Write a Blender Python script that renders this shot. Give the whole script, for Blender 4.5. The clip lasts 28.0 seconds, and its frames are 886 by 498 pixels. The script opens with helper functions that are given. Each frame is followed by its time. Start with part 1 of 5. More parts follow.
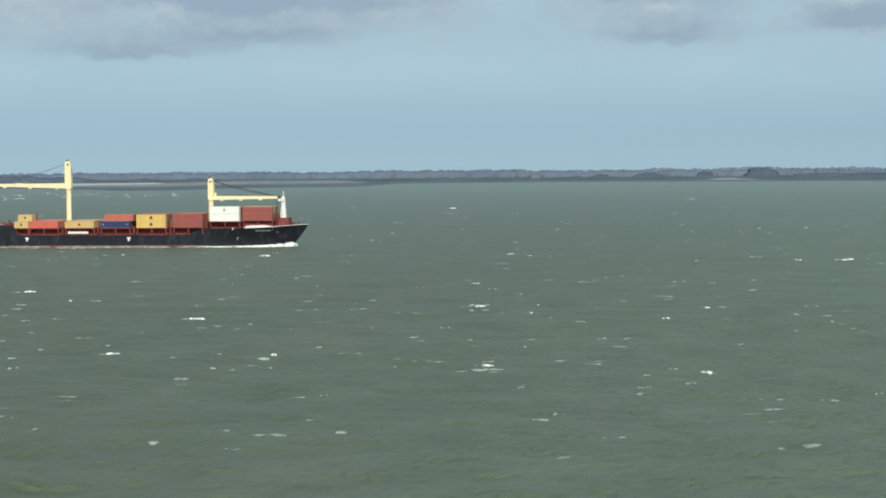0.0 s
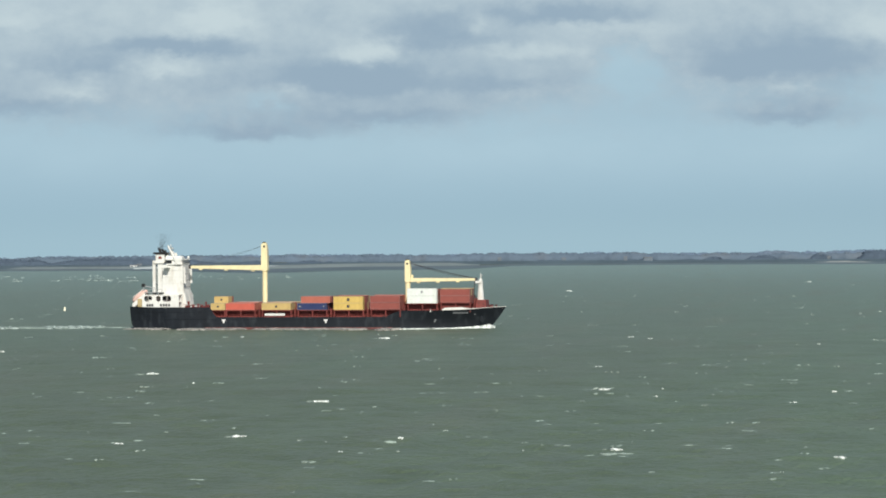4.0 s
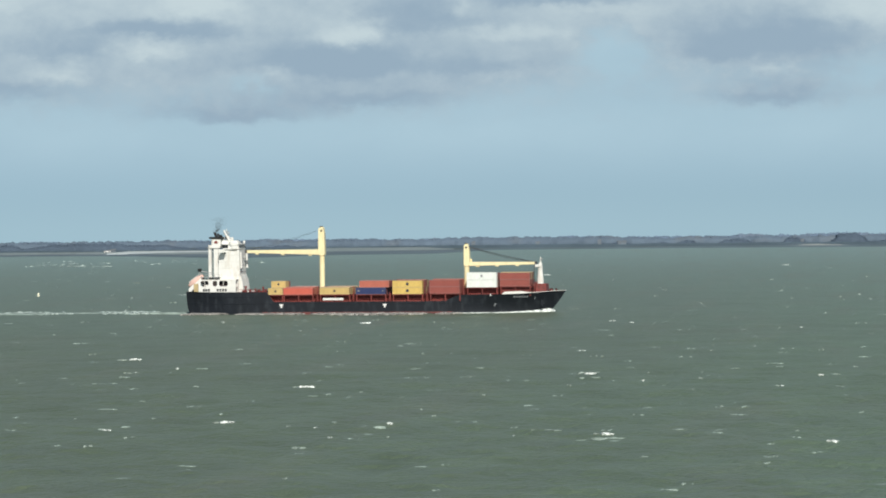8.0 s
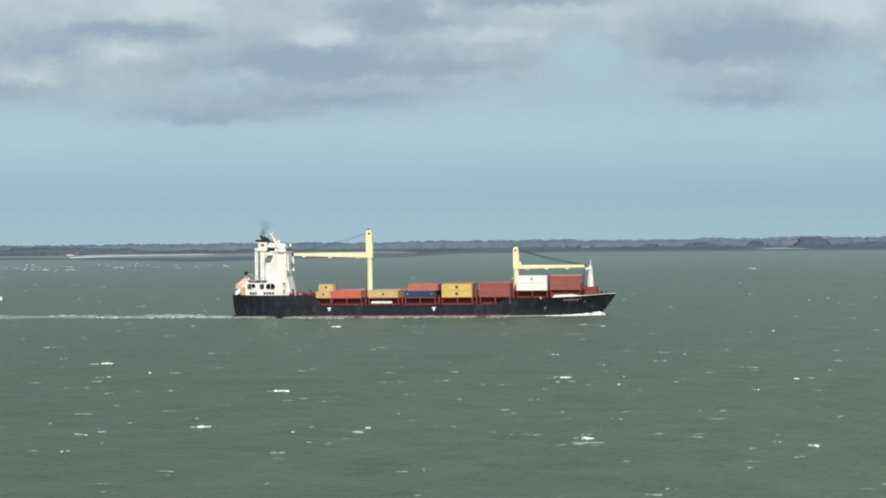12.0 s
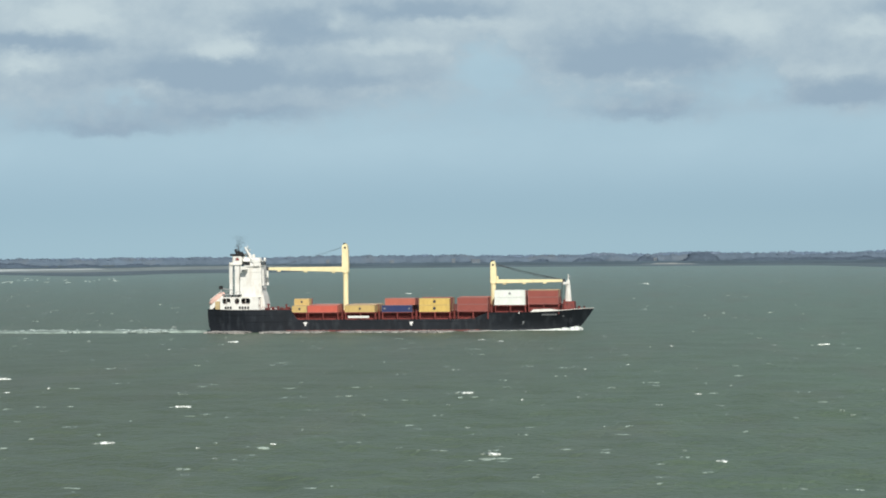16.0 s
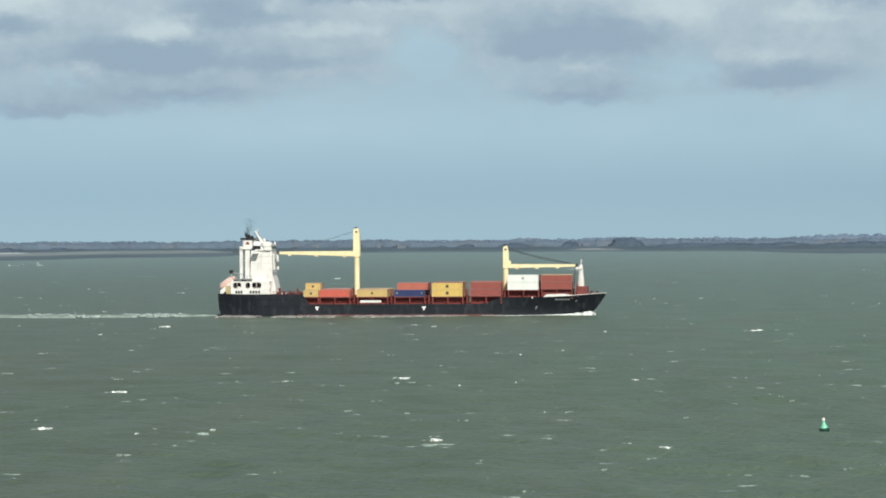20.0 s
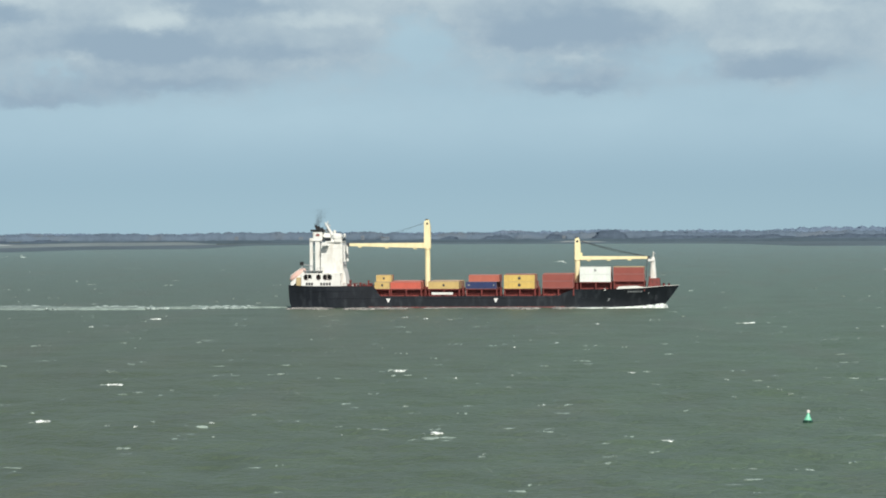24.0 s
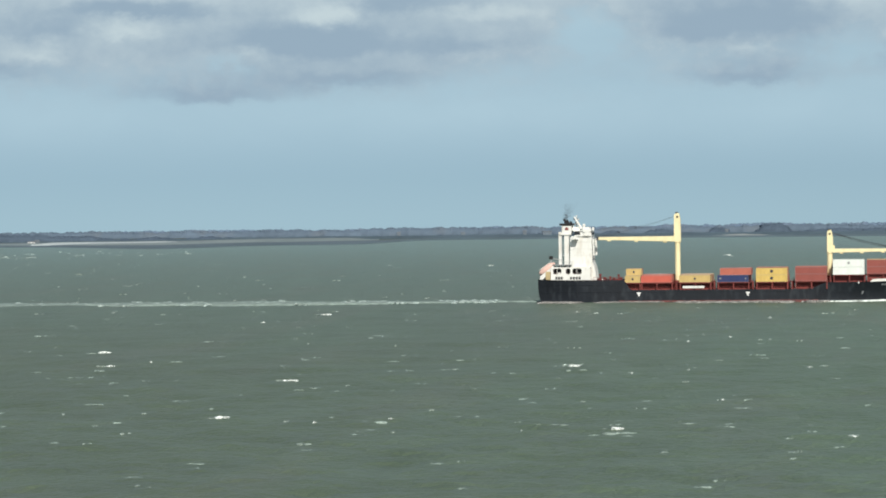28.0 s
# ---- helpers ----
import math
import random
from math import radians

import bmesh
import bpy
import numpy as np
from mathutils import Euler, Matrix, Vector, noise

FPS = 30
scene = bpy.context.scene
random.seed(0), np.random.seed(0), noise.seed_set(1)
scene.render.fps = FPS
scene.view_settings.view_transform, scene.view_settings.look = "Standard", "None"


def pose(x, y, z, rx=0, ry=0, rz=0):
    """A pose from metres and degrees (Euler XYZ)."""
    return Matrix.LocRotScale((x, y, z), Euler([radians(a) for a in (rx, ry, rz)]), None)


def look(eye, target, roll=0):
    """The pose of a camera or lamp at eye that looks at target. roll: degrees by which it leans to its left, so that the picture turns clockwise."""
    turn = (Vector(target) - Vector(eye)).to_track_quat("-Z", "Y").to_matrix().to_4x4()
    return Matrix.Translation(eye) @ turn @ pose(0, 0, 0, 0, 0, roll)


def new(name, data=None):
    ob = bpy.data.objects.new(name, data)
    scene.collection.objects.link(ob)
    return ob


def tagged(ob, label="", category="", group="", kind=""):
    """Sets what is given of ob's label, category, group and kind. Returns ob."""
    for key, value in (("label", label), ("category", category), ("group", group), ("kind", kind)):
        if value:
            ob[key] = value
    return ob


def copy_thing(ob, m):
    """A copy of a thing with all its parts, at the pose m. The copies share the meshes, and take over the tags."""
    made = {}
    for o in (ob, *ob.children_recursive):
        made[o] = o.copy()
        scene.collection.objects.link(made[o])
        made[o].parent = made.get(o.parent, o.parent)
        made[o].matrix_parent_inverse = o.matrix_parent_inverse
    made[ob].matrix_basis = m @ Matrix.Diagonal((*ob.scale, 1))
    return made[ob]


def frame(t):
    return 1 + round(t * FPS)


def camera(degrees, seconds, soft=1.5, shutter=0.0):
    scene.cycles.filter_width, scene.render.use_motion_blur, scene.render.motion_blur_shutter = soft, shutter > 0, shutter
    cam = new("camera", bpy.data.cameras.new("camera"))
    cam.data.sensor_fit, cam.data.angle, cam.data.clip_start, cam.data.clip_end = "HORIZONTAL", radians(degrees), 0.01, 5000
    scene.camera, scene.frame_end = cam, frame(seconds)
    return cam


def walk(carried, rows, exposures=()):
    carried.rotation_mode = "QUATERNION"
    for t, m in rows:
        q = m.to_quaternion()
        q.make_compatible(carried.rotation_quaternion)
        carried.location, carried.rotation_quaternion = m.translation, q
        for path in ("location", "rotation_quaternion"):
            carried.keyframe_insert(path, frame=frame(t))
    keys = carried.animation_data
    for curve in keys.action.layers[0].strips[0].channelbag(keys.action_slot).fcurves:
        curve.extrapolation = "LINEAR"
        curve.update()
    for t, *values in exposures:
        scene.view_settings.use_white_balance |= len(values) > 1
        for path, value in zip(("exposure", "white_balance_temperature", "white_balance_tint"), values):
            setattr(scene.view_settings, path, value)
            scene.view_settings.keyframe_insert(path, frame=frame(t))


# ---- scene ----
# ------------------------------------------------------------------ camera
EYE_Z = 33.45
cam = camera(17.82, 28.0, soft=1.85)
# seconds, turn to the right from +y, tilt upwards, lean (degrees)
WAY = [(0, -6.375, -1.813, -0.387), (0.5, -7.390, -1.714, -0.163), (1, -8.074, -1.247, -0.047), (1.5, -8.433, -0.515,
       -0.077), (2, -8.644, -0.253, -0.228), (2.5, -8.764, -0.278, -0.304), (3, -8.744, -0.225, -0.298), (3.5, -8.706,
       -0.135, -0.336), (5.5, -8.396, -0.137, -0.274), (6, -8.336, -0.201, -0.251), (6.5, -8.301, -0.225, -0.215), (7,
       -8.230, -0.295, -0.374), (7.5, -8.149, -0.386, -0.445), (8, -8.120, -0.448, -0.554), (8.5, -8.115, -0.560,
       -0.610), (9, -8.074, -0.558, -0.647), (9.5, -8.046, -0.524, -0.645), (10, -7.978, -0.476, -0.605), (10.5,
       -7.862, -0.519, -0.546), (11, -7.763, -0.531, -0.529), (11.5, -7.634, -0.467, -0.503), (12, -7.378, -0.382,
       -0.544), (12.5, -7.093, -0.217, -0.507), (14.5, -5.967, -0.029, -0.452), (15, -5.774, -0.013, -0.443), (15.5,
       -5.485, -0.016, -0.445), (16, -5.161, -0.097, -0.467), (16.5, -4.945, -0.213, -0.478), (17, -4.831, -0.265,
       -0.468), (17.5, -4.697, -0.252, -0.460), (18, -4.400, -0.314, -0.556), (18.5, -4.048, -0.190, -0.357), (19,
       -3.758, -0.149, -0.325), (19.5, -3.660, -0.358, -0.320), (20, -3.648, -0.410, -0.319), (20.5, -3.654, -0.272,
       -0.372), (21, -3.626, -0.146, -0.366), (21.5, -3.531, -0.127, -0.207), (23.5, -3.304, -0.500, -0.284), (24,
       -3.322, -0.569, -0.282), (24.5, -3.335, -0.577, -0.176), (25, -3.119, -0.722, -0.075), (25.5, -2.751, -0.760,
       -0.193), (26, -2.492, -0.813, -0.226), (26.5, -2.267, -1.005, -0.183), (27, -2.487, -1.119, -0.201), (27.5,
       -3.869, -0.991, -0.510), (28, -6.609, -0.654, -0.630)]
walk(cam, [(t, pose(0, 0, EYE_Z, 0, 0, -yaw) @ pose(0, 0, 0, 90 + tilt) @ pose(0, 0, 0, 0, 0, lean))
           for t, yaw, tilt, lean in WAY])

# ------------------------------------------------------------------ light
SUN_TURN, SUN_RISE = 165.0, 38.0      # compass-like turn from +y to the right, height


def make_world():
    w = bpy.data.worlds.new("sky")
    scene.world = w
    w.use_nodes = True
    nt = w.node_tree
    nt.nodes.clear()
    geo = nt.nodes.new("ShaderNodeTexCoord")
    sep = nt.nodes.new("ShaderNodeSeparateXYZ")
    nt.links.new(geo.outputs["Generated"], sep.inputs[0])
    low = nt.nodes.new("ShaderNodeMath")
    low.operation = "MAXIMUM"
    low.inputs[1].default_value = 0.0
    nt.links.new(sep.outputs[2], low.inputs[0])
    top = nt.nodes.new("ShaderNodeMath")
    top.operation = "MULTIPLY_ADD"
    top.inputs[1].default_value, top.inputs[2].default_value = 0.86, 0.165
    nt.links.new(low.outputs[0], top.inputs[0])
    com = nt.nodes.new("ShaderNodeCombineXYZ")
    for i in (0, 1):
        nt.links.new(sep.outputs[i], com.inputs[i])
    nt.links.new(top.outputs[0], com.inputs[2])
    sky = nt.nodes.new("ShaderNodeTexSky")
    sky.sky_type = "NISHITA"
    sky.sun_disc = False
    sky.sun_elevation = radians(SUN_RISE)
    sky.sun_rotation = radians(SUN_TURN)
    sky.air_density, sky.dust_density, sky.ozone_density = 1.0, 0.6, 2.5
    nt.links.new(com.outputs[0], sky.inputs[0])
    tint = nt.nodes.new("ShaderNodeMix")
    tint.data_type, tint.blend_type = "RGBA", "MULTIPLY"
    tint.inputs[0].default_value = 1.0
    tint.inputs[7].default_value = SKY_TINT
    nt.links.new(sky.outputs[0], tint.inputs[6])
    bg = nt.nodes.new("ShaderNodeBackground")
    bg.inputs[1].default_value = SKY_STRENGTH
    nt.links.new(tint.outputs[2], bg.inputs[0])
    out = nt.nodes.new("ShaderNodeOutputWorld")
    nt.links.new(bg.outputs[0], out.inputs[0])


SKY_TINT, SKY_STRENGTH = (1.0, 0.945, 0.785, 1), 0.104
make_world()
sun = new("sun", bpy.data.lights.new("sun", "SUN"))
sun.data.energy, sun.data.angle, sun.data.color = 4.6, radians(0.6), (1.0, 0.95, 0.86)
sun_way = Vector((math.sin(radians(SUN_TURN)) * math.cos(radians(SUN_RISE)),
                  math.cos(radians(SUN_TURN)) * math.cos(radians(SUN_RISE)), math.sin(radians(SUN_RISE))))
sun.matrix_world = look(sun_way * 900, (0, 0, 0))
scene.view_settings.exposure = 0.0


# ------------------------------------------------------------------ materials
def mat(name, colour, rough=0.6, metal=0.0, spots=0.15, scale=0.6, fine=6.0, bump=0.0, dirt=None, dirt_amount=0.0,
        spec=0.4, stretch=(1, 1, 1), random_tone=0.0):
    m = bpy.data.materials.new(name)
    m.use_nodes = True
    nt = m.node_tree
    bsdf = nt.nodes["Principled BSDF"]
    bsdf.inputs["Roughness"].default_value = rough
    bsdf.inputs["Metallic"].default_value = metal
    bsdf.inputs["Specular IOR Level"].default_value = spec
    co = nt.nodes.new("ShaderNodeTexCoord")
    mp = nt.nodes.new("ShaderNodeMapping")
    mp.inputs["Scale"].default_value = stretch
    nt.links.new(co.outputs["Object"], mp.inputs[0])

    def noise_node(sc, detail):
        n = nt.nodes.new("ShaderNodeTexNoise")
        n.inputs["Scale"].default_value = sc
        n.inputs["Detail"].default_value = detail
        nt.links.new(mp.outputs[0], n.inputs["Vector"])
        return n
    big, small = noise_node(scale, 3), noise_node(fine, 4)
    add = nt.nodes.new("ShaderNodeMath")
    add.operation = "ADD"
    nt.links.new(big.outputs[0], add.inputs[0])
    nt.links.new(small.outputs[0], add.inputs[1])
    ramp = nt.nodes.new("ShaderNodeMapRange")
    ramp.inputs[1].default_value, ramp.inputs[2].default_value = 0.6, 1.4
    ramp.inputs[3].default_value, ramp.inputs[4].default_value = 1 - spots, 1 + spots
    nt.links.new(add.outputs[0], ramp.inputs[0])
    mul = nt.nodes.new("ShaderNodeMix")
    mul.data_type, mul.blend_type = "RGBA", "MULTIPLY"
    mul.inputs[0].default_value = 1
    mul.inputs[6].default_value = (*colour, 1)
    nt.links.new(ramp.outputs[0], mul.inputs[7])
    last = mul.outputs[2]
    if dirt:
        low = nt.nodes.new("ShaderNodeMapRange")
        low.inputs[1].default_value, low.inputs[2].default_value = 0.52, 0.66
        low.inputs[3].default_value, low.inputs[4].default_value = 0.0, dirt_amount
        spot = noise_node(scale * 2.3, 6)
        nt.links.new(spot.outputs[0], low.inputs[0])
        mx = nt.nodes.new("ShaderNodeMix")
        mx.data_type = "RGBA"
        nt.links.new(low.outputs[0], mx.inputs[0])
        nt.links.new(last, mx.inputs[6])
        mx.inputs[7].default_value = (*dirt, 1)
        last = mx.outputs[2]
    if random_tone:
        info = nt.nodes.new("ShaderNodeNewGeometry")
        rr = nt.nodes.new("ShaderNodeMapRange")
        rr.inputs[3].default_value, rr.inputs[4].default_value = 1 - random_tone, 1 + random_tone
        nt.links.new(info.outputs["Random Per Island"], rr.inputs[0])
        m2 = nt.nodes.new("ShaderNodeMix")
        m2.data_type, m2.blend_type = "RGBA", "MULTIPLY"
        m2.inputs[0].default_value = 1
        nt.links.new(last, m2.inputs[6])
        nt.links.new(rr.outputs[0], m2.inputs[7])
        last = m2.outputs[2]
    nt.links.new(last, bsdf.inputs["Base Color"])
    if bump:
        b = nt.nodes.new("ShaderNodeBump")
        b.inputs["Strength"].default_value = bump
        b.inputs["Distance"].default_value = 0.05
        nt.links.new(small.outputs[0], b.inputs["Height"])
        nt.links.new(b.outputs[0], bsdf.inputs["Normal"])
    return m


RUST = (0.16, 0.06, 0.03)
M = {}
M["hull"] = mat("hull_paint", (0.009, 0.012, 0.017), 0.5, spots=0.35, scale=0.16, fine=1.5, spec=0.34, dirt=(0.030, 0.036, 0.043),
                dirt_amount=0.6, stretch=(1.5, 1, 0.45))
M["boot"] = mat("antifouling_red", (0.15, 0.05, 0.045), 0.6, spots=0.5, scale=0.3, fine=2, dirt=(0.04, 0.035, 0.04), dirt_amount=0.9)
M["oxide"] = mat("red_oxide_paint", (0.185, 0.038, 0.032), 0.6, spots=0.4, scale=0.4, fine=3, dirt=(0.07, 0.025, 0.022), dirt_amount=0.7)
M["white"] = mat("white_ship_paint", (0.72, 0.72, 0.68), 0.5, spots=0.10, scale=0.3, fine=3, dirt=(0.50, 0.44, 0.36),
                 dirt_amount=0.40, stretch=(1, 1, 0.3))
M["grey"] = mat("grey_ship_paint", (0.30, 0.31, 0.31), 0.6, spots=0.2)
M["dark"] = mat("dark_opening", (0.02, 0.022, 0.025), 0.35, spots=0.2)
M["black"] = mat("black_funnel_paint", (0.012, 0.012, 0.013), 0.6, spots=0.3)
M["crane"] = mat("crane_cream_yellow", (0.80, 0.71, 0.43), 0.5, spots=0.08, scale=0.25, fine=2.5, dirt=(0.60, 0.44, 0.20),
                 dirt_amount=0.25, stretch=(1, 1, 0.3))
M["rope"] = mat("wire_rope", (0.05, 0.05, 0.055), 0.6, spots=0.2)
M["orange"] = mat("lifeboat_orange", (0.70, 0.47, 0.40), 0.45, spots=0.12)
M["beige"] = mat("beige_paint", (0.46, 0.36, 0.19), 0.6, spots=0.15)
M["mark"] = mat("white_mark_paint", (0.75, 0.75, 0.73), 0.6, spots=0.12, scale=1.0)
M["faded"] = mat("faded_mark_paint", (0.22, 0.23, 0.24), 0.6, spots=0.3, scale=1.5)


def box_colour(name, colour, dirt=RUST, amount=0.25):
    colour = [0.92 * c for c in colour]
    M[name] = mat(name, colour, 0.55, spots=0.14, scale=0.35, fine=2.5, dirt=dirt, dirt_amount=amount, stretch=(1, 1, 0.4))
    # roof colour: the side colour mixed towards a light grey
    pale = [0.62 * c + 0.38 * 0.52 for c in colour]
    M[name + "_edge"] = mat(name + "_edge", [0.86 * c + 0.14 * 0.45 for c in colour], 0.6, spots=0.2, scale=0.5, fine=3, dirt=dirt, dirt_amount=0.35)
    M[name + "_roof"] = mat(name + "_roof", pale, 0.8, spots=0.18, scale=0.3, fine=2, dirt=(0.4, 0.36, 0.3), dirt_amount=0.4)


box_colour("box_yellow", (0.63, 0.45, 0.13), (0.40, 0.24, 0.07))
box_colour("box_ochre", (0.55, 0.40, 0.155), (0.40, 0.26, 0.10))
box_colour("box_tomato", (0.54, 0.115, 0.078), (0.45, 0.10, 0.06))
box_colour("box_coral", (0.43, 0.13, 0.088), (0.36, 0.09, 0.06))
box_colour("box_brown", (0.275, 0.075, 0.060), (0.24, 0.06, 0.045))
box_colour("box_blue", (0.022, 0.036, 0.115), (0.05, 0.05, 0.10))
box_colour("box_white", (0.76, 0.80, 0.75), (0.62, 0.60, 0.54), 0.25)
box_colour("box_grey", (0.40, 0.40, 0.38))
box_colour("box_tan", (0.48, 0.37, 0.20))
M["foam"] = mat("sea_foam", (0.70, 0.75, 0.72), 0.9, spots=0.15, scale=0.8, fine=5, spec=0.1, random_tone=0.28)
M["foam_wake"] = mat("churned_foam", (0.33, 0.40, 0.38), 0.9, spots=0.2, scale=0.8, fine=5, spec=0.1, random_tone=0.25)
M["foam_dim"] = mat("spent_sea_foam", (0.25, 0.30, 0.27), 0.9, spots=0.25, scale=0.8, fine=5, spec=0.1, random_tone=0.3)
# pinkish grey paints the boot topping's reflection as well as dull foam
M["foam_reflect"] = mat("foam_with_reflection", (0.27, 0.262, 0.245), 0.9, spots=0.3, scale=0.5, fine=4, spec=0.1, random_tone=0.4)
M["foam_thin"] = mat("thin_sea_foam", (0.222, 0.280, 0.254), 0.8, spots=0.40, scale=0.25, fine=1.6, spec=0.2, random_tone=0.2)
# tree belts with distance haze mixed into the colours, palest and bluest furthest off
M["wood_far"] = mat("hazed_woodland", (0.128, 0.175, 0.240), 0.9, spots=0.10, scale=0.007, fine=0.05, spec=0.1, dirt=(0.142, 0.174, 0.220), dirt_amount=0.7)
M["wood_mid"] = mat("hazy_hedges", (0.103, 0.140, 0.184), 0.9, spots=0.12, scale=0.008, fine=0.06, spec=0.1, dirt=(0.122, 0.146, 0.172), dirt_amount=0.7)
M["wood_near"] = mat("hazed_dark_bushes", (0.072, 0.099, 0.134), 0.9, spots=0.2, scale=0.03, fine=0.15, spec=0.1)
# sand, beach, dike, foreshore and house colours carry a blue-grey haze tint
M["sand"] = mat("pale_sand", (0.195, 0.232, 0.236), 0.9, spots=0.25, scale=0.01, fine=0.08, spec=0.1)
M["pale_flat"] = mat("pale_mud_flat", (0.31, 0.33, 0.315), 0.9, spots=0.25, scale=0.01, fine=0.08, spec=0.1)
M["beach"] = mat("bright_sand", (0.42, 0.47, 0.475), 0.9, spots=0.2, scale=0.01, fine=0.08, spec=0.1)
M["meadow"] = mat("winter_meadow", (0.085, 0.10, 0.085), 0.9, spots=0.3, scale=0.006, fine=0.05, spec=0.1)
M["dike"] = mat("hazed_stone_bank", (0.078, 0.112, 0.136), 0.9, spots=0.3, scale=0.01, fine=0.08, spec=0.1)
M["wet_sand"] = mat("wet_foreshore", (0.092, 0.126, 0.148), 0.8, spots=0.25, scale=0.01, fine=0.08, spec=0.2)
M["house"] = mat("hazed_render", (0.140, 0.175, 0.208), 0.8, spots=0.1)
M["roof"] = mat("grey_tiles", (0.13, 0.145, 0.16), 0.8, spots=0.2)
M["buoy_dark"] = mat("weedy_black_green", (0.015, 0.05, 0.035), 0.4, spots=0.3, scale=2)
M["buoy_green"] = mat("buoy_green", (0.19, 0.58, 0.38), 0.4, spots=0.15, scale=1.5)
M["buoy_pale"] = mat("buoy_pale_top", (0.74, 0.72, 0.68), 0.4, spots=0.1, scale=2)
M["buoy_yellow"] = mat("buoy_cream", (0.82, 0.80, 0.62), 0.45, spots=0.1, scale=2)


def sea_material():
    m = bpy.data.materials.new("estuary_water")
    m.use_nodes = True
    nt = m.node_tree
    bsdf = nt.nodes["Principled BSDF"]
    bsdf.inputs["Roughness"].default_value = SEA_ROUGH
    bsdf.inputs["IOR"].default_value = 1.33
    bsdf.inputs["Specular IOR Level"].default_value = SEA_SPEC
    co = nt.nodes.new("ShaderNodeTexCoord")

    def wave_noise(stretch, sc, detail):
        mp = nt.nodes.new("ShaderNodeMapping")
        mp.inputs["Scale"].default_value = stretch
        mp.inputs["Rotation"].default_value = (0, 0, radians(8))
        nt.links.new(co.outputs["Object"], mp.inputs[0])
        n = nt.nodes.new("ShaderNodeTexNoise")
        n.inputs["Scale"].default_value = sc
        n.inputs["Detail"].default_value = detail
        nt.links.new(mp.outputs[0], n.inputs["Vector"])
        return n
    wide = wave_noise((0.35, 0.10, 1), 0.030, 4)      # broad patches of silt
    mid = wave_noise((0.8, 0.50, 1), 0.09, 5)         # groups of waves
    fine = wave_noise((0.7, 0.55, 1), 0.75, 6)
    mixer = nt.nodes.new("ShaderNodeMix")
    mixer.data_type = "RGBA"
    rng = nt.nodes.new("ShaderNodeMapRange")
    rng.inputs[1].default_value, rng.inputs[2].default_value = 0.35, 0.65
    nt.links.new(wide.outputs[0], rng.inputs[0])
    sep = nt.nodes.new("ShaderNodeSeparateXYZ")
    nt.links.new(co.outputs["Object"], sep.inputs[0])
    side = nt.nodes.new("ShaderNodeMapRange")         # a browner plume on one side of the fairway
    side.inputs[1].default_value, side.inputs[2].default_value = -90, 40
    side.inputs[3].default_value, side.inputs[4].default_value = 0.75, 0.0
    nt.links.new(sep.outputs[0], side.inputs[0])
    plume = nt.nodes.new("ShaderNodeMath")
    plume.operation, plume.use_clamp = "MULTIPLY_ADD", True
    plume.inputs[1].default_value = 0.35
    nt.links.new(rng.outputs[0], plume.inputs[0])
    nt.links.new(side.outputs[0], plume.inputs[2])
    nt.links.new(plume.outputs[0], mixer.inputs[0])
    mixer.inputs[6].default_value, mixer.inputs[7].default_value = SEA_A, SEA_B
    far_sheen = nt.nodes.new("ShaderNodeMapRange")        # far water painted paler and bluer, for sky reflected at low angles
    far_sheen.inputs[1].default_value, far_sheen.inputs[2].default_value = 650, 3000
    far_sheen.inputs[3].default_value, far_sheen.inputs[4].default_value = 0.0, 1.0
    nt.links.new(sep.outputs[1], far_sheen.inputs[0])
    sheen_mix = nt.nodes.new("ShaderNodeMix")
    sheen_mix.data_type = "RGBA"
    nt.links.new(far_sheen.outputs[0], sheen_mix.inputs[0])
    nt.links.new(mixer.outputs[2], sheen_mix.inputs[6])
    sheen_mix.inputs[7].default_value = SEA_FAR_SHEEN
    tone = nt.nodes.new("ShaderNodeMapRange")
    tone.inputs[1].default_value, tone.inputs[2].default_value = 0.3, 0.7
    tone.inputs[3].default_value, tone.inputs[4].default_value = 0.90, 1.10
    nt.links.new(mid.outputs[0], tone.inputs[0])
    mul = nt.nodes.new("ShaderNodeMix")
    mul.data_type, mul.blend_type = "RGBA", "MULTIPLY"
    mul.inputs[0].default_value = 1
    silt = wave_noise((0.6, 0.10, 1), 0.075, 5)        # small clouds of brown silt
    silt_amount = nt.nodes.new("ShaderNodeMapRange")
    silt_amount.inputs[1].default_value, silt_amount.inputs[2].default_value = 0.50, 0.66
    silt_amount.inputs[4].default_value = 0.40
    nt.links.new(silt.outputs[0], silt_amount.inputs[0])
    clouded = nt.nodes.new("ShaderNodeMix")
    clouded.data_type = "RGBA"
    nt.links.new(silt_amount.outputs[0], clouded.inputs[0])
    nt.links.new(sheen_mix.outputs[2], clouded.inputs[6])
    clouded.inputs[7].default_value = SEA_SILT
    nt.links.new(clouded.outputs[2], mul.inputs[6])
    nt.links.new(tone.outputs[0], mul.inputs[7])
    nt.links.new(mul.outputs[2], bsdf.inputs["Base Color"])
    add = nt.nodes.new("ShaderNodeMath")
    add.operation = "MULTIPLY_ADD"
    add.inputs[1].default_value = 1.1
    nt.links.new(fine.outputs[0], add.inputs[0])
    nt.links.new(mid.outputs[0], add.inputs[2])
    b = nt.nodes.new("ShaderNodeBump")
    b.inputs["Strength"].default_value = 0.75
    b.inputs["Distance"].default_value = 1.2
    nt.links.new(add.outputs[0], b.inputs["Height"])
    nt.links.new(b.outputs[0], bsdf.inputs["Normal"])
    return m


SEA_SILT = (0.120, 0.138, 0.101, 1)
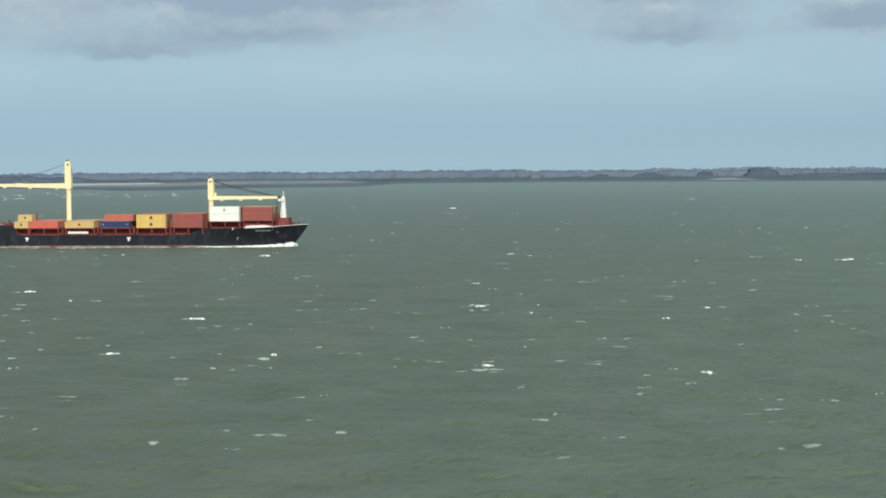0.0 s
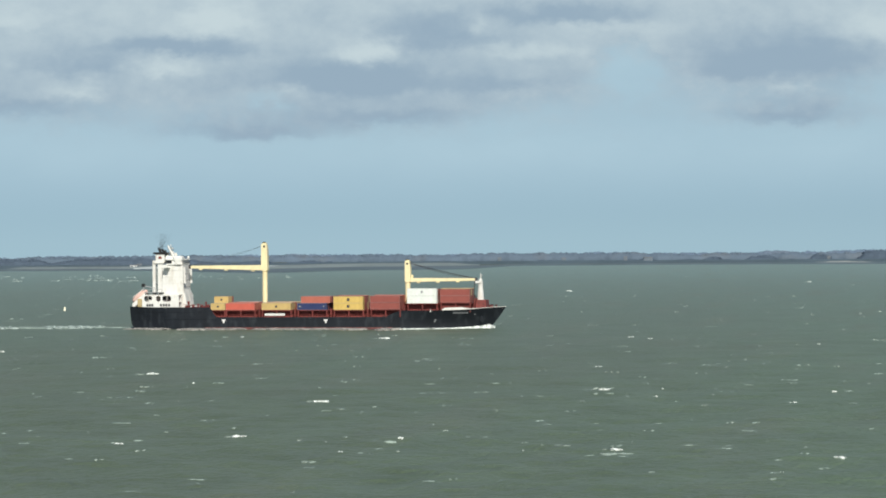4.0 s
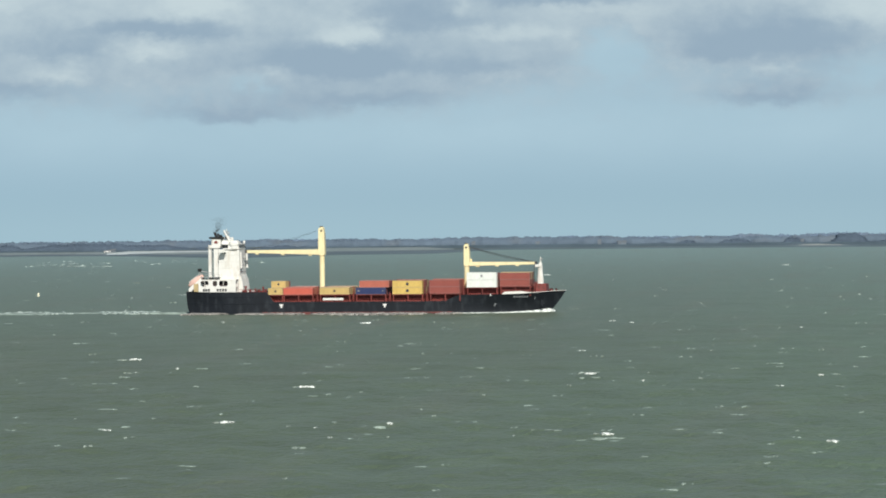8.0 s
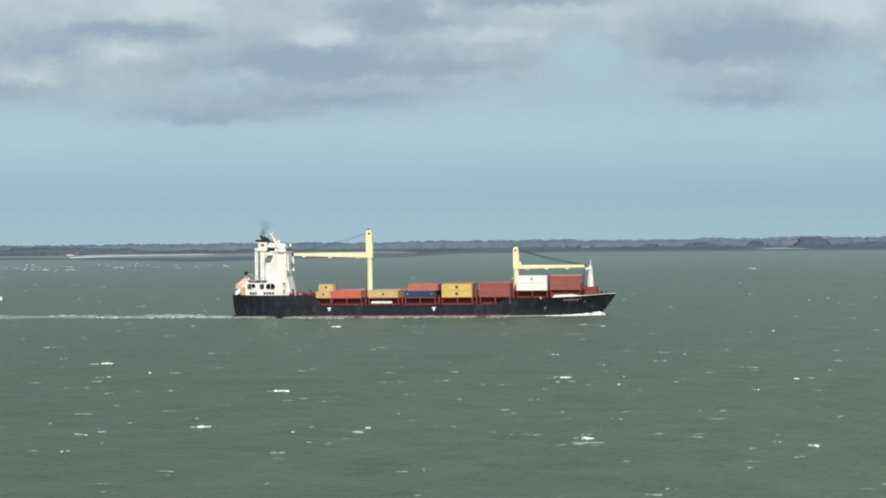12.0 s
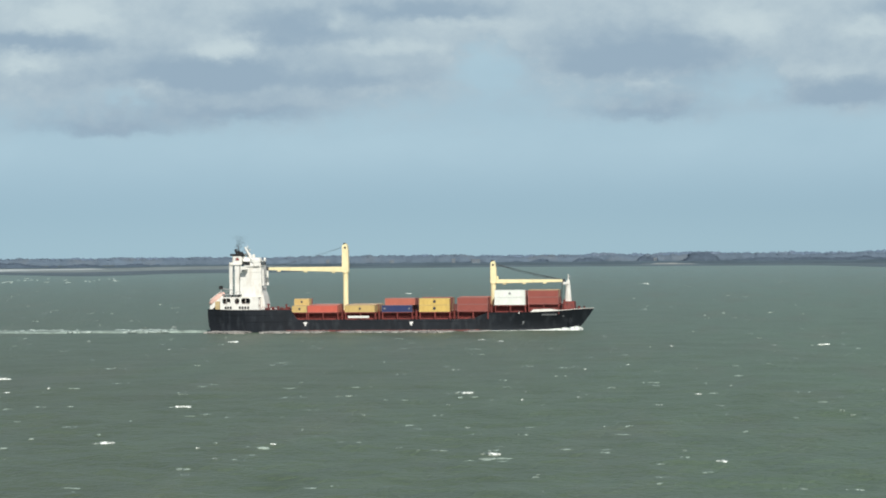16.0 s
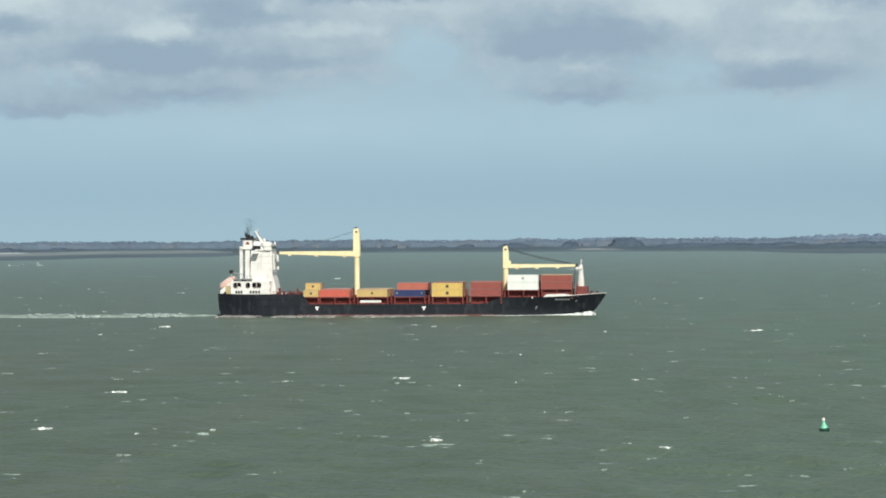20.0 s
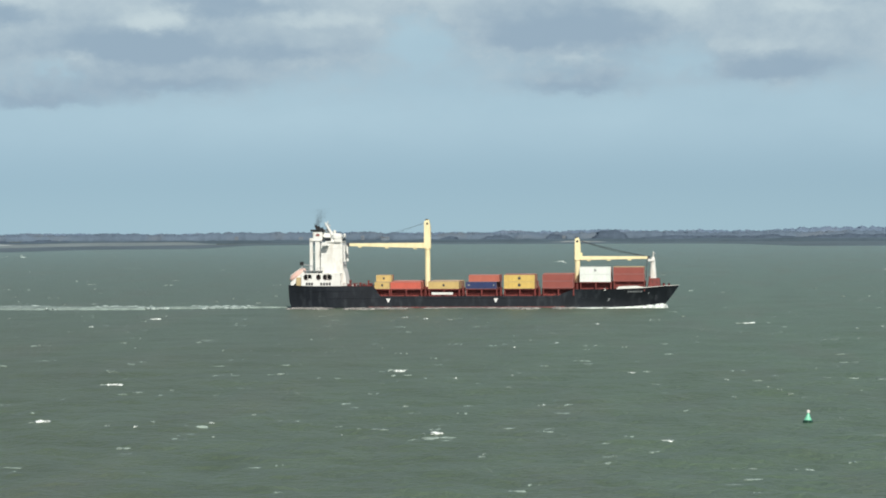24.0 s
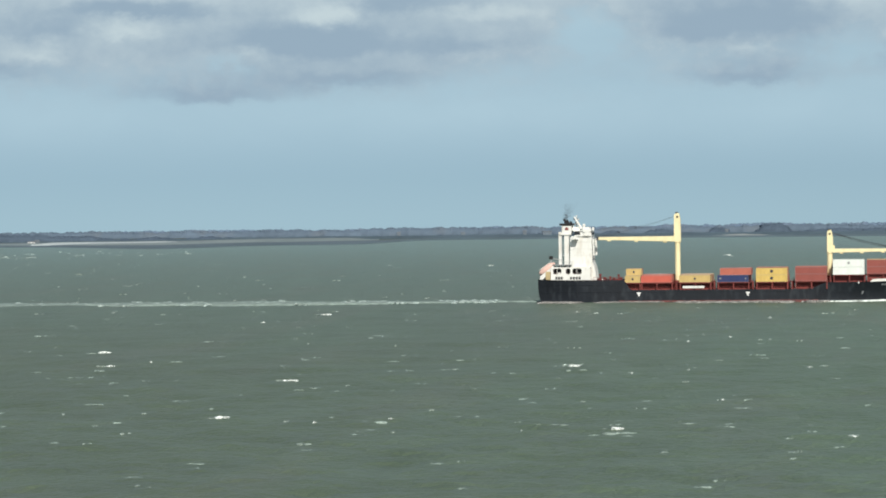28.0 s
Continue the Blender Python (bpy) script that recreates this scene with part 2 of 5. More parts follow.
# colour of the far water, with the sky's reflection painted in
SEA_FAR_SHEEN = (0.124, 0.190, 0.172, 1)
SEA_A, SEA_B, SEA_ROUGH, SEA_SPEC = (0.107, 0.160, 0.103, 1), (0.096, 0.126, 0.081, 1), 0.42, 0.56
M["sea"] = sea_material()


# ------------------------------------------------------------------ building helpers
def part(name, bm, material, parent=None, label="", smooth=False):
    me = bpy.data.meshes.new(name)
    if smooth:
        for f in bm.faces:
            f.smooth = True
    bm.to_mesh(me)
    bm.free()
    me.materials.append(material)
    ob = new(name, me)
    if parent:
        ob.parent = parent
    if label:
        tagged(ob, label)
    return ob


def block(bm, x0, x1, y0, y1, z0, z1, bevel=0.0, taper=(1, 1)):
    """A box, its top drawn in by taper about its middle."""
    cx, cy = (x0 + x1) / 2, (y0 + y1) / 2
    ps = []
    for z, kx, ky in ((z0, 1, 1), (z1, *taper)):
        for x, y in ((x0, y0), (x1, y0), (x1, y1), (x0, y1)):
            ps.append(bm.verts.new((cx + (x - cx) * kx, cy + (y - cy) * ky, z)))
    fs = [bm.faces.new([ps[i] for i in q]) for q in
          ((3, 2, 1, 0), (4, 5, 6, 7), (0, 1, 5, 4), (1, 2, 6, 5), (2, 3, 7, 6), (3, 0, 4, 7))]
    if bevel:
        es = {e for f in fs for e in f.edges}
        bmesh.ops.bevel(bm, geom=list(es), offset=bevel, segments=1, affect="EDGES")
    return bm


def tube(bm, p, q, r0, r1=None, n=10, caps=True):
    r1 = r0 if r1 is None else r1
    p, q = Vector(p), Vector(q)
    rot = (q - p).to_track_quat("Z", "X").to_matrix()
    rings = []
    for c, r in ((p, r0), (q, r1)):
        rings.append([bm.verts.new(c + rot @ Vector((r * math.cos(2 * math.pi * i / n), r * math.sin(2 * math.pi * i / n), 0)))
                      for i in range(n)])
    for i in range(n):
        bm.faces.new((rings[0][i], rings[0][(i + 1) % n], rings[1][(i + 1) % n], rings[1][i]))
    if caps:
        bm.faces.new(rings[0][::-1])
        bm.faces.new(rings[1])
    return bm


def lathe(bm, profile, n=16, x=0.0, y=0.0):
    rings = [[bm.verts.new((x + r * math.cos(2 * math.pi * i / n), y + r * math.sin(2 * math.pi * i / n), z)) for i in range(n)]
             for r, z in profile]
    for a, b in zip(rings, rings[1:]):
        for i in range(n):
            bm.faces.new((a[i], a[(i + 1) % n], b[(i + 1) % n], b[i]))
    bm.faces.new(rings[0][::-1])
    bm.faces.new(rings[-1])
    return bm


def prism(bm, outline, y0, y1):
    """An outline in x, z drawn out from y0 to y1."""
    a = [bm.verts.new((x, y0, z)) for x, z in outline]
    b = [bm.verts.new((x, y1, z)) for x, z in outline]
    n = len(a)
    bm.faces.new(a)
    bm.faces.new(b[::-1])
    for i in range(n):
        bm.faces.new((a[i], b[i], b[(i + 1) % n], a[(i + 1) % n]))
    bmesh.ops.recalc_face_normals(bm, faces=bm.faces[:])
    return bm


def smoothstep(a, b, x):
    k = min(1.0, max(0.0, (x - a) / (b - a)))
    return k * k * (3 - 2 * k)


def polar(turn, r, z=0.0):
    return Vector((r * math.sin(radians(turn)), r * math.cos(radians(turn)), z))


class Heap:
    """Many small closed lumps gathered into one mesh."""

    def __init__(self):
        self.v, self.f = [], []

    def lump(self, c, sx, sy, sz, rng, n=6, rings=3, rough=0.3, turn=0.0, skirt=0.4):
        base = len(self.v)
        ct, st = math.cos(turn), math.sin(turn)
        for k in range(rings):
            h = -0.4 + 1.25 * k / rings
            rr = math.sqrt(max(0.05, 1 - h * h)) if h > 0 else 1.0
            for i in range(n):
                w = 2 * math.pi * (i + 0.5 * (k % 2)) / n
                q = rr * (1 + rng.uniform(-rough, rough))
                x, y = sx * q * math.cos(w), sy * q * math.sin(w)
                self.v.append((c[0] + x * ct - y * st, c[1] + x * st + y * ct, c[2] + sz * (h + rng.uniform(-rough, rough) * 0.3) - (skirt if k == 0 else 0)))
        self.v.append((c[0] + rng.uniform(-0.2, 0.2) * sx, c[1], c[2] + sz))
        top = len(self.v) - 1
        for k in range(rings - 1):
            for i in range(n):
                j = (i + 1) % n
                a, b = base + k * n, base + (k + 1) * n
                self.f.append((a + i, a + j, b + j, b + i))
        last = base + (rings - 1) * n
        for i in range(n):
            self.f.append((last + i, last + (i + 1) % n, top))

    def make(self, name, material, smooth=True):
        me = bpy.data.meshes.new(name)
        me.from_pydata(self.v, [], self.f)
        me.materials.append(material)
        if smooth:
            me.polygons.foreach_set("use_smooth", [True] * len(me.polygons))
        return new(name, me)


# ------------------------------------------------------------------ the water: one sheet to the horizon
def wave_table():
    rng = np.random.RandomState(3)
    rows = []
    for k in range(52):
        length = 4.6 * (1.075 ** k)
        way = radians(-100 + rng.normal(0, 42))
        amp = 0.0074 * length ** 0.85 * rng.uniform(0.6, 1.2) * (1 if length < 15 else (15 / length) ** 0.95)
        rows.append((length, amp, 2 * np.pi / length * math.cos(way), 2 * np.pi / length * math.sin(way), rng.uniform(0, 6.28)))
    return rows


WAVES = wave_table()
DROPS = np.linspace(EYE_Z / 255.0, EYE_Z / 4700.0, 430)


def sea_height(X, Y, step):
    Z = X * 0.0
    for length, amp, kx, ky, off in WAVES:
        seen = np.clip(length / np.maximum(step, 0.01) / 3.0 - 0.6, 0, 1)
        ph = X * kx + Y * ky + off
        Z = Z + amp * seen * (np.sin(ph) + 0.25 * np.cos(2 * ph))
    return Z


def surface_z(c):
    r = math.hypot(c.x, c.y)
    return float(sea_height(np.array(c.x), np.array(c.y), np.array(r * r / EYE_Z * (DROPS[0] - DROPS[1]))))


def make_water():
    fine = np.arange(-25.0, 14.0, 0.05)
    turns = np.radians(np.concatenate([fine, np.arange(14.0, 335.0, 4.0)]))
    rs = np.concatenate([[0.02, 20, 60, 140, 200], EYE_Z / DROPS, [5200, 7000, 12000]])
    R, A = np.meshgrid(rs, turns, indexing="ij")
    X, Y = R * np.sin(A), R * np.cos(A)
    step = np.gradient(rs)[:, None]
    Z = sea_height(X, Y, step)
    Z *= np.where((R > 210) & (R < 4500), 1, 0) * np.where((A < radians(14)), 1, 0)
    nr, na = X.shape
    co = np.stack([X, Y, Z], -1).reshape(-1, 3)
    i, j = np.meshgrid(np.arange(nr - 1), np.arange(na), indexing="ij")
    j2 = (j + 1) % na
    quads = np.stack([i * na + j, i * na + j2, (i + 1) * na + j2, (i + 1) * na + j], -1).reshape(-1, 4)[:, ::-1]
    me = bpy.data.meshes.new("water")
    me.vertices.add(len(co))
    me.vertices.foreach_set("co", co.ravel())
    me.loops.add(quads.size)
    me.loops.foreach_set("vertex_index", quads.ravel().astype(np.int32))
    me.polygons.add(len(quads))
    me.polygons.foreach_set("loop_start", np.arange(0, quads.size, 4, dtype=np.int32))
    me.polygons.foreach_set("use_smooth", np.ones(len(quads), dtype=bool))
    me.update(calc_edges=True)
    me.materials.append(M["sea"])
    return tagged(new("water", me), "choppy grey-green estuary water under wind", "water", kind="structure")


water = make_water()


# ------------------------------------------------------------------ sky backdrop with drifting clouds
def cloud_material():
    m = bpy.data.materials.new("broken_cloud")
    m.use_nodes = True
    nt = m.node_tree
    nt.nodes.clear()
    N = nt.nodes.new

    def math_node(op, a, b=None, c=None, clamp=False):
        n = N("ShaderNodeMath")
        n.operation, n.use_clamp = op, clamp
        for i, q in enumerate((a, b, c)):
            if q is None:
                continue
            if isinstance(q, (int, float)):
                n.inputs[i].default_value = q
            else:
                nt.links.new(q, n.inputs[i])
        return n.outputs[0]
    uv = N("ShaderNodeUVMap")
    sep = N("ShaderNodeSeparateXYZ")
    nt.links.new(uv.outputs[0], sep.inputs[0])
    turn, rise = sep.outputs[0], sep.outputs[1]

    def noise_uv(sx, sy, detail, shift, rough=0.55):
        com = N("ShaderNodeCombineXYZ")
        nt.links.new(math_node("MULTIPLY", turn, sx), com.inputs[0])
        nt.links.new(math_node("MULTIPLY", rise, sy), com.inputs[1])
        com.inputs[2].default_value = shift
        n = N("ShaderNodeTexNoise")
        n.inputs["Scale"].default_value = 1.0
        n.inputs["Detail"].default_value = detail
        n.inputs["Roughness"].default_value = rough
        nt.links.new(com.outputs[0], n.inputs["Vector"])
        return n.outputs[0]

    bent_turn = math_node("ADD", turn, math_node("MULTIPLY", math_node("SUBTRACT", noise_uv(0.7, 1.5, 4, 40.2), 0.5), 1.0))
    bent_turn = math_node("ADD", bent_turn, math_node("MULTIPLY", math_node("SUBTRACT", noise_uv(2.4, 3.6, 4, 12.6), 0.5), 0.75))
    bent_rise = math_node("ADD", rise, math_node("MULTIPLY", math_node("SUBTRACT", noise_uv(0.7, 1.5, 4, 57.9), 0.5), 0.45))
    bent_rise = math_node("ADD", bent_rise, math_node("MULTIPLY", math_node("SUBTRACT", noise_uv(2.4, 3.6, 4, 73.3), 0.5), 0.42))

    def puff(t, r, wt, wr, amount):
        """A soft heap of cloud with a flatter underside."""
        a = math_node("MULTIPLY", math_node("SUBTRACT", bent_turn, t), 1 / wt)
        b = math_node("MULTIPLY", math_node("SUBTRACT", bent_rise, r), 1 / wr)
        b = math_node("MAXIMUM", b, math_node("MULTIPLY", b, -1.5))
        d = math_node("ADD", math_node("MULTIPLY", a, a), math_node("MULTIPLY", b, b))
        return math_node("MULTIPLY", math_node("EXPONENT", math_node("MULTIPLY", d, -1.0)), amount)

    def total(rows, start):
        for row in rows:
            start = math_node("ADD", start, puff(*row))
        return start
    shape = noise_uv(0.40, 0.70, 4, 3.1, 0.5)
    curl = noise_uv(1.5, 2.0, 6, 8.4, 0.55)
    fluff = noise_uv(3.6, 4.6, 6, 31.3, 0.6)
    lit = noise_uv(0.7, 1.15, 4, 21.7, 0.5)
    # how much cloud: grows upwards, with gaps and masses
    cover = math_node("ADD", math_node("MULTIPLY", math_node("SUBTRACT", rise, 3.0), 0.50), math_node("MULTIPLY", math_node("SUBTRACT", shape, 0.5), 0.5))
    cover = math_node("ADD", cover, math_node("MULTIPLY", math_node("SUBTRACT", curl, 0.5), 0.60))
    cover = math_node("ADD", cover, math_node("MULTIPLY", math_node("SUBTRACT", fluff, 0.5), 0.24))
    cover = total(CLOUD_MASS, cover)
    dens = N("ShaderNodeMapRange")
    dens.interpolation_type = "SMOOTHSTEP"
    dens.inputs[1].default_value, dens.inputs[2].default_value = -0.22, 0.52
    dens.inputs[3].default_value, dens.inputs[4].default_value = 0.0, 0.94
    nt.links.new(cover, dens.inputs[0])
    # light tops, grey undersides
    tone = math_node("ADD", math_node("MULTIPLY", math_node("SUBTRACT", lit, 0.5), 0.45), math_node("MULTIPLY", math_node("SUBTRACT", curl, 0.5), 0.55))
    tone = math_node("ADD", math_node("ADD", tone, 0.37), math_node("MULTIPLY", math_node("SUBTRACT", rise, 3.9), 0.14))
    tone = math_node("ADD", tone, math_node("MULTIPLY", math_node("SUBTRACT", fluff, 0.5), 0.26))
    tone = total(CLOUD_LIT, total(CLOUD_TONE, tone))
    ramp = N("ShaderNodeMix")
    ramp.data_type = "RGBA"
    soft = N("ShaderNodeMapRange")
    soft.interpolation_type = "SMOOTHSTEP"
    soft.inputs[1].default_value, soft.inputs[2].default_value = -0.25, 1.15
    nt.links.new(tone, soft.inputs[0])
    nt.links.new(soft.outputs[0], ramp.inputs[0])
    ramp.inputs[6].default_value, ramp.inputs[7].default_value = CLOUD_GREY, CLOUD_WHITE
    # a thin pale veil under the broken clouds, fading towards the horizon
    veil = N("ShaderNodeMapRange")
    veil.interpolation_type = "SMOOTHSTEP"
    veil.inputs[1].default_value, veil.inputs[2].default_value, veil.inputs[4].default_value = 0.9, 2.4, 0.85
    nt.links.new(rise, veil.inputs[0])
    both = N("ShaderNodeMix")
    both.data_type = "RGBA"
    nt.links.new(dens.outputs[0], both.inputs[0])
    both.inputs[6].default_value = VEIL
    nt.links.new(ramp.outputs[2], both.inputs[7])
    em = N("ShaderNodeEmission")
    nt.links.new(both.outputs[2], em.inputs[0])
    em.inputs[1].default_value = 1.0
    tr = N("ShaderNodeBsdfTransparent")
    mix = N("ShaderNodeMixShader")
    nt.links.new(math_node("MAXIMUM", dens.outputs[0], math_node("MULTIPLY", veil.outputs[0], math_node("MULTIPLY_ADD", shape, 0.7, 0.66), clamp=True)), mix.inputs[0])
    nt.links.new(tr.outputs[0], mix.inputs[1])
    nt.links.new(em.outputs[0], mix.inputs[2])
    out = N("ShaderNodeOutputMaterial")
    nt.links.new(mix.outputs[0], out.inputs[0])
    return m


# turn, rise, half-widths (degrees), amount
CLOUD_MASS = [(-17.00, 3.60, 1.70, 0.50, 0.40), (-13.40, 3.80, 2.00, 0.50, 0.45), (-12.00, 2.80, 1.80, 0.34, 0.55), (-9.40, 3.30, 1.90, 0.60, 0.68), (-6.90, 3.70, 1.70, 0.50, 0.40),
              (-4.30, 3.95, 0.75, 0.70, -0.85), (-1.50, 4.10, 1.70, 0.45, 0.60), (-1.00, 3.10, 1.20, 0.42, 0.55), (1.00, 3.55, 0.70, 0.40, -0.40), (2.90, 3.40, 1.20, 0.45, 0.60),
              (6.80, 4.10, 1.60, 0.60, 0.35), (-11.60, 3.45, 0.50, 0.22, -0.40), (-15.40, 3.10, 1.20, 0.30, 0.25)]
CLOUD_TONE = [(-13.50, 4.44, 1.50, 0.20, -0.79), (-8.20, 4.68, 1.35, 0.45, -0.76), (-5.60, 5.10, 1.60, 0.28, -0.79), (-9.80, 3.78, 2.00, 0.38, -0.76), (-1.20, 4.18, 1.80, 0.53, -0.76),
              (-2.20, 3.90, 0.60, 0.22, -0.37), (2.90, 3.30, 1.20, 0.30, -0.58), (-12.10, 2.70, 1.60, 0.20, -0.47), (-9.20, 3.03, 1.70, 0.22, -0.42), (-1.00, 2.98, 1.10, 0.18, -0.47),
              (4.60, 4.98, 1.20, 0.33, -0.68), (-16.60, 3.23, 1.20, 0.20, -0.47), (-6.80, 3.63, 1.10, 0.18, -0.32), (-15.40, 4.08, 1.00, 0.22, -0.37)]
CLOUD_LIT = [(-12.70, 5.00, 0.70, 0.32, 0.70), (-9.50, 4.35, 0.60, 0.36, 0.75), (-7.25, 4.90, 0.35, 0.30, 0.45), (-6.40, 4.40, 1.30, 0.18, 0.35), (-1.10, 3.56, 0.50, 0.16, 0.30),
             (0.80, 4.70, 0.80, 0.40, 0.50), (-13.70, 4.00, 0.70, 0.18, 0.45), (-11.00, 3.55, 0.60, 0.20, 0.40), (-15.50, 3.60, 0.50, 0.20, 0.45), (-16.60, 5.00, 0.80, 0.30, 0.40),
             (2.60, 3.80, 0.80, 0.16, 0.25), (-4.60, 4.85, 0.80, 0.20, 0.25), (3.60, 4.60, 0.80, 0.18, 0.30)]
CLOUD_GREY, CLOUD_WHITE = (0.304, 0.410, 0.510, 1), (0.585, 0.688, 0.718, 1)
VEIL = (0.415, 0.580, 0.675, 1)


def make_backdrop():
    r, a0, a1, n, e0, e1, k = 4960.0, -40.0, 28.0, 68, -0.6, 11.0, 12
    bm = bmesh.new()
    uv = bm.loops.layers.uv.new("degrees")
    grid = [[bm.verts.new(polar(a0 + (a1 - a0) * i / n, r, r * math.tan(radians(e0 + (e1 - e0) * j / k)))) for i in range(n + 1)] for j in range(k + 1)]
    for j in range(k):
        for i in range(n):
            f = bm.faces.new((grid[j][i], grid[j][i + 1], grid[j + 1][i + 1], grid[j + 1][i]))
            for lp, (di, dj) in zip(f.loops, ((0, 0), (1, 0), (1, 1), (0, 1))):
                lp[uv].uv = (a0 + (a1 - a0) * (i + di) / n, e0 + (e1 - e0) * (j + dj) / k)
    ob = part("backdrop", bm, cloud_material(), smooth=True)
    return tagged(ob, "broken grey and white clouds in a pale blue sky", "sky", kind="structure")


backdrop = make_backdrop()


# ------------------------------------------------------------------ the far shore
def dike_r(turn):
    """Distance of the dike on the far shore."""
    return 4010 - 330 * smoothstep(-10.0, -13.0, turn) * smoothstep(-26, -18, turn) - 40 * math.sin(radians(turn * 23))


def spit(turn):
    return smoothstep(-6.9, -8.5, turn) * smoothstep(-15.5, -11.5, turn)


def mud(turn):
    return smoothstep(2.0, 4.4, turn)


def shore_r(turn):
    """Distance of the far water's edge: a sandy spit reaches out on one side, a mud flat on the other."""
    return dike_r(turn) - 480 * spit(turn) - 430 * mud(turn)


def strip(name, material, inner, outer, label, category, a0=-32.0, a1=22.0, n=220):
    """A band of ground between two lines round the viewer, each a function giving distance and height."""
    bm = bmesh.new()
    rows = []
    for i in range(n + 1):
        a = a0 + (a1 - a0) * i / n
        (r0, z0), (r1, z1) = inner(a), outer(a)
        rows.append([bm.verts.new(polar(a, r0 - 6, -2.0)), bm.verts.new(polar(a, r0, z0)), bm.verts.new(polar(a, (r0 + r1) / 2, (z0 + z1) / 2 + 0.3)),
                     bm.verts.new(polar(a, r1, z1)), bm.verts.new(polar(a, r1 + 4, -2.0))])
    for p, q in zip(rows, rows[1:]):
        for k in range(4):
            bm.faces.new((p[k], q[k], q[k + 1], p[k + 1]))
    bmesh.ops.recalc_face_normals(bm, faces=bm.faces[:])
    return tagged(part(name, bm, material), label, category, kind="structure")


def wobble(a, seed, size=1.0):
    return noise.noise(Vector((a * size, seed, 0.3)))


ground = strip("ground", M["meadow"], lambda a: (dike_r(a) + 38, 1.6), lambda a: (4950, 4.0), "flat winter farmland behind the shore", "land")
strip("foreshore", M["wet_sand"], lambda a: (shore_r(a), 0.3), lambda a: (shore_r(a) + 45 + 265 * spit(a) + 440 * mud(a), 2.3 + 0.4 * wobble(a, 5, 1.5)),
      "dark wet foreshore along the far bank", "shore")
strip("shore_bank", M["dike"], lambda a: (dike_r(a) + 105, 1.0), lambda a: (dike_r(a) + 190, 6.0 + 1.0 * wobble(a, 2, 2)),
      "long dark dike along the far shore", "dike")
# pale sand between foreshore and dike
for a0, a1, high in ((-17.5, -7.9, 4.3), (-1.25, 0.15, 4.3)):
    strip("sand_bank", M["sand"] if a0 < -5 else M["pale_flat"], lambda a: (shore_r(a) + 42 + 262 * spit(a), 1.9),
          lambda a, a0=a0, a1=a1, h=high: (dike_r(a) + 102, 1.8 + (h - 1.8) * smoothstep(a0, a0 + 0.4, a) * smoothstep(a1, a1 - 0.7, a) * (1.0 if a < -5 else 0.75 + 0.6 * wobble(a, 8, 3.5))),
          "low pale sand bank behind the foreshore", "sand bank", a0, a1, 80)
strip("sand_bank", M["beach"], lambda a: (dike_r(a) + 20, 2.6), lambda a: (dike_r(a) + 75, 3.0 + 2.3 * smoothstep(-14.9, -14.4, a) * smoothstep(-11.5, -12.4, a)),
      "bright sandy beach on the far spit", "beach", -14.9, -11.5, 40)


def wood_height(a):
    h = 11.4 + 3.6 * wobble(a, 1.7, 0.9) + 1.8 * wobble(a, 7.1, 3.1) + 0.8 * wobble(a, 4.2, 9.0)
    return h + 4.2 * smoothstep(2.6, 4.4, a) + 2.0 * smoothstep(-14, -11.5, a) + 1.2 * smoothstep(-3.5, -1.5, a)


def bush_height(a):
    """Heights of the darker clumps that stand nearer the water."""
    h = 3.6 + 3.6 * max(0.0, wobble(a, 9.3, 1.6)) + 2.0 * wobble(a, 3.3, 6.0)
    for c, w, up in ((0.08, 0.30, 13.5), (-1.05, 0.18, 7.5), (-2.2, 0.30, 4.5), (-3.2, 0.2, 2.5), (-15.4, 0.75, 8), (-14.2, 0.6, 5.5), (-17.2, 0.5, 7), (-16.2, 0.3, 2), (2.2, 1.5, 4.5), (5.0, 1.0, 5)):
        h += up * math.exp(-((a - c) / w) ** 6)
    return max(2.5, h)


def canopy(name, r, height, fraction, material, label, seed, n=2400, crowns=900):
    """A long belt of trees: an uneven massed front with a row of separate rounded crowns along its top."""
    rng = random.Random(seed)
    heap = Heap()
    rows = ((0.0, 0.0), (0.45, 1.0), (0.75, 4.0), (0.92, 9.0), (1.0, 16.0), (0.8, 34.0), (0.0, 44.0))
    for i in range(n + 1):
        a = -29 + 48 * i / n
        h = height(a) * fraction * (0.84 + 0.05 * wobble(a, seed, 22.0))
        for up, back in rows:
            p = polar(a, r + back + rng.uniform(-0.3, 0.3) + 7 * wobble(a, seed, 5.0), 2.0 + h * up * rng.uniform(0.97, 1.03))
            heap.v.append((p.x, p.y, p.z))
    k = len(rows)
    for i in range(n):
        for q in range(k - 1):
            heap.f.append((i * k + q, (i + 1) * k + q, (i + 1) * k + q + 1, i * k + q + 1))
    for i in range(crowns):
        a = rng.uniform(-28, 18)
        h = height(a) * fraction
        wide = rng.uniform(3.0, 7.5) * (0.55 + h / 28)
        tall = h * rng.uniform(0.22, 0.42)
        p = polar(a, r + rng.uniform(13, 26) + 7 * wobble(a, seed, 5.0), 2.0 + h * rng.uniform(0.93, 1.04) - tall)
        heap.lump(p, wide, 8.0, tall, rng, n=8, rings=4, rough=0.16, skirt=0.5 * tall)
    return tagged(heap.make(name, material), label, "trees", kind="stuff")


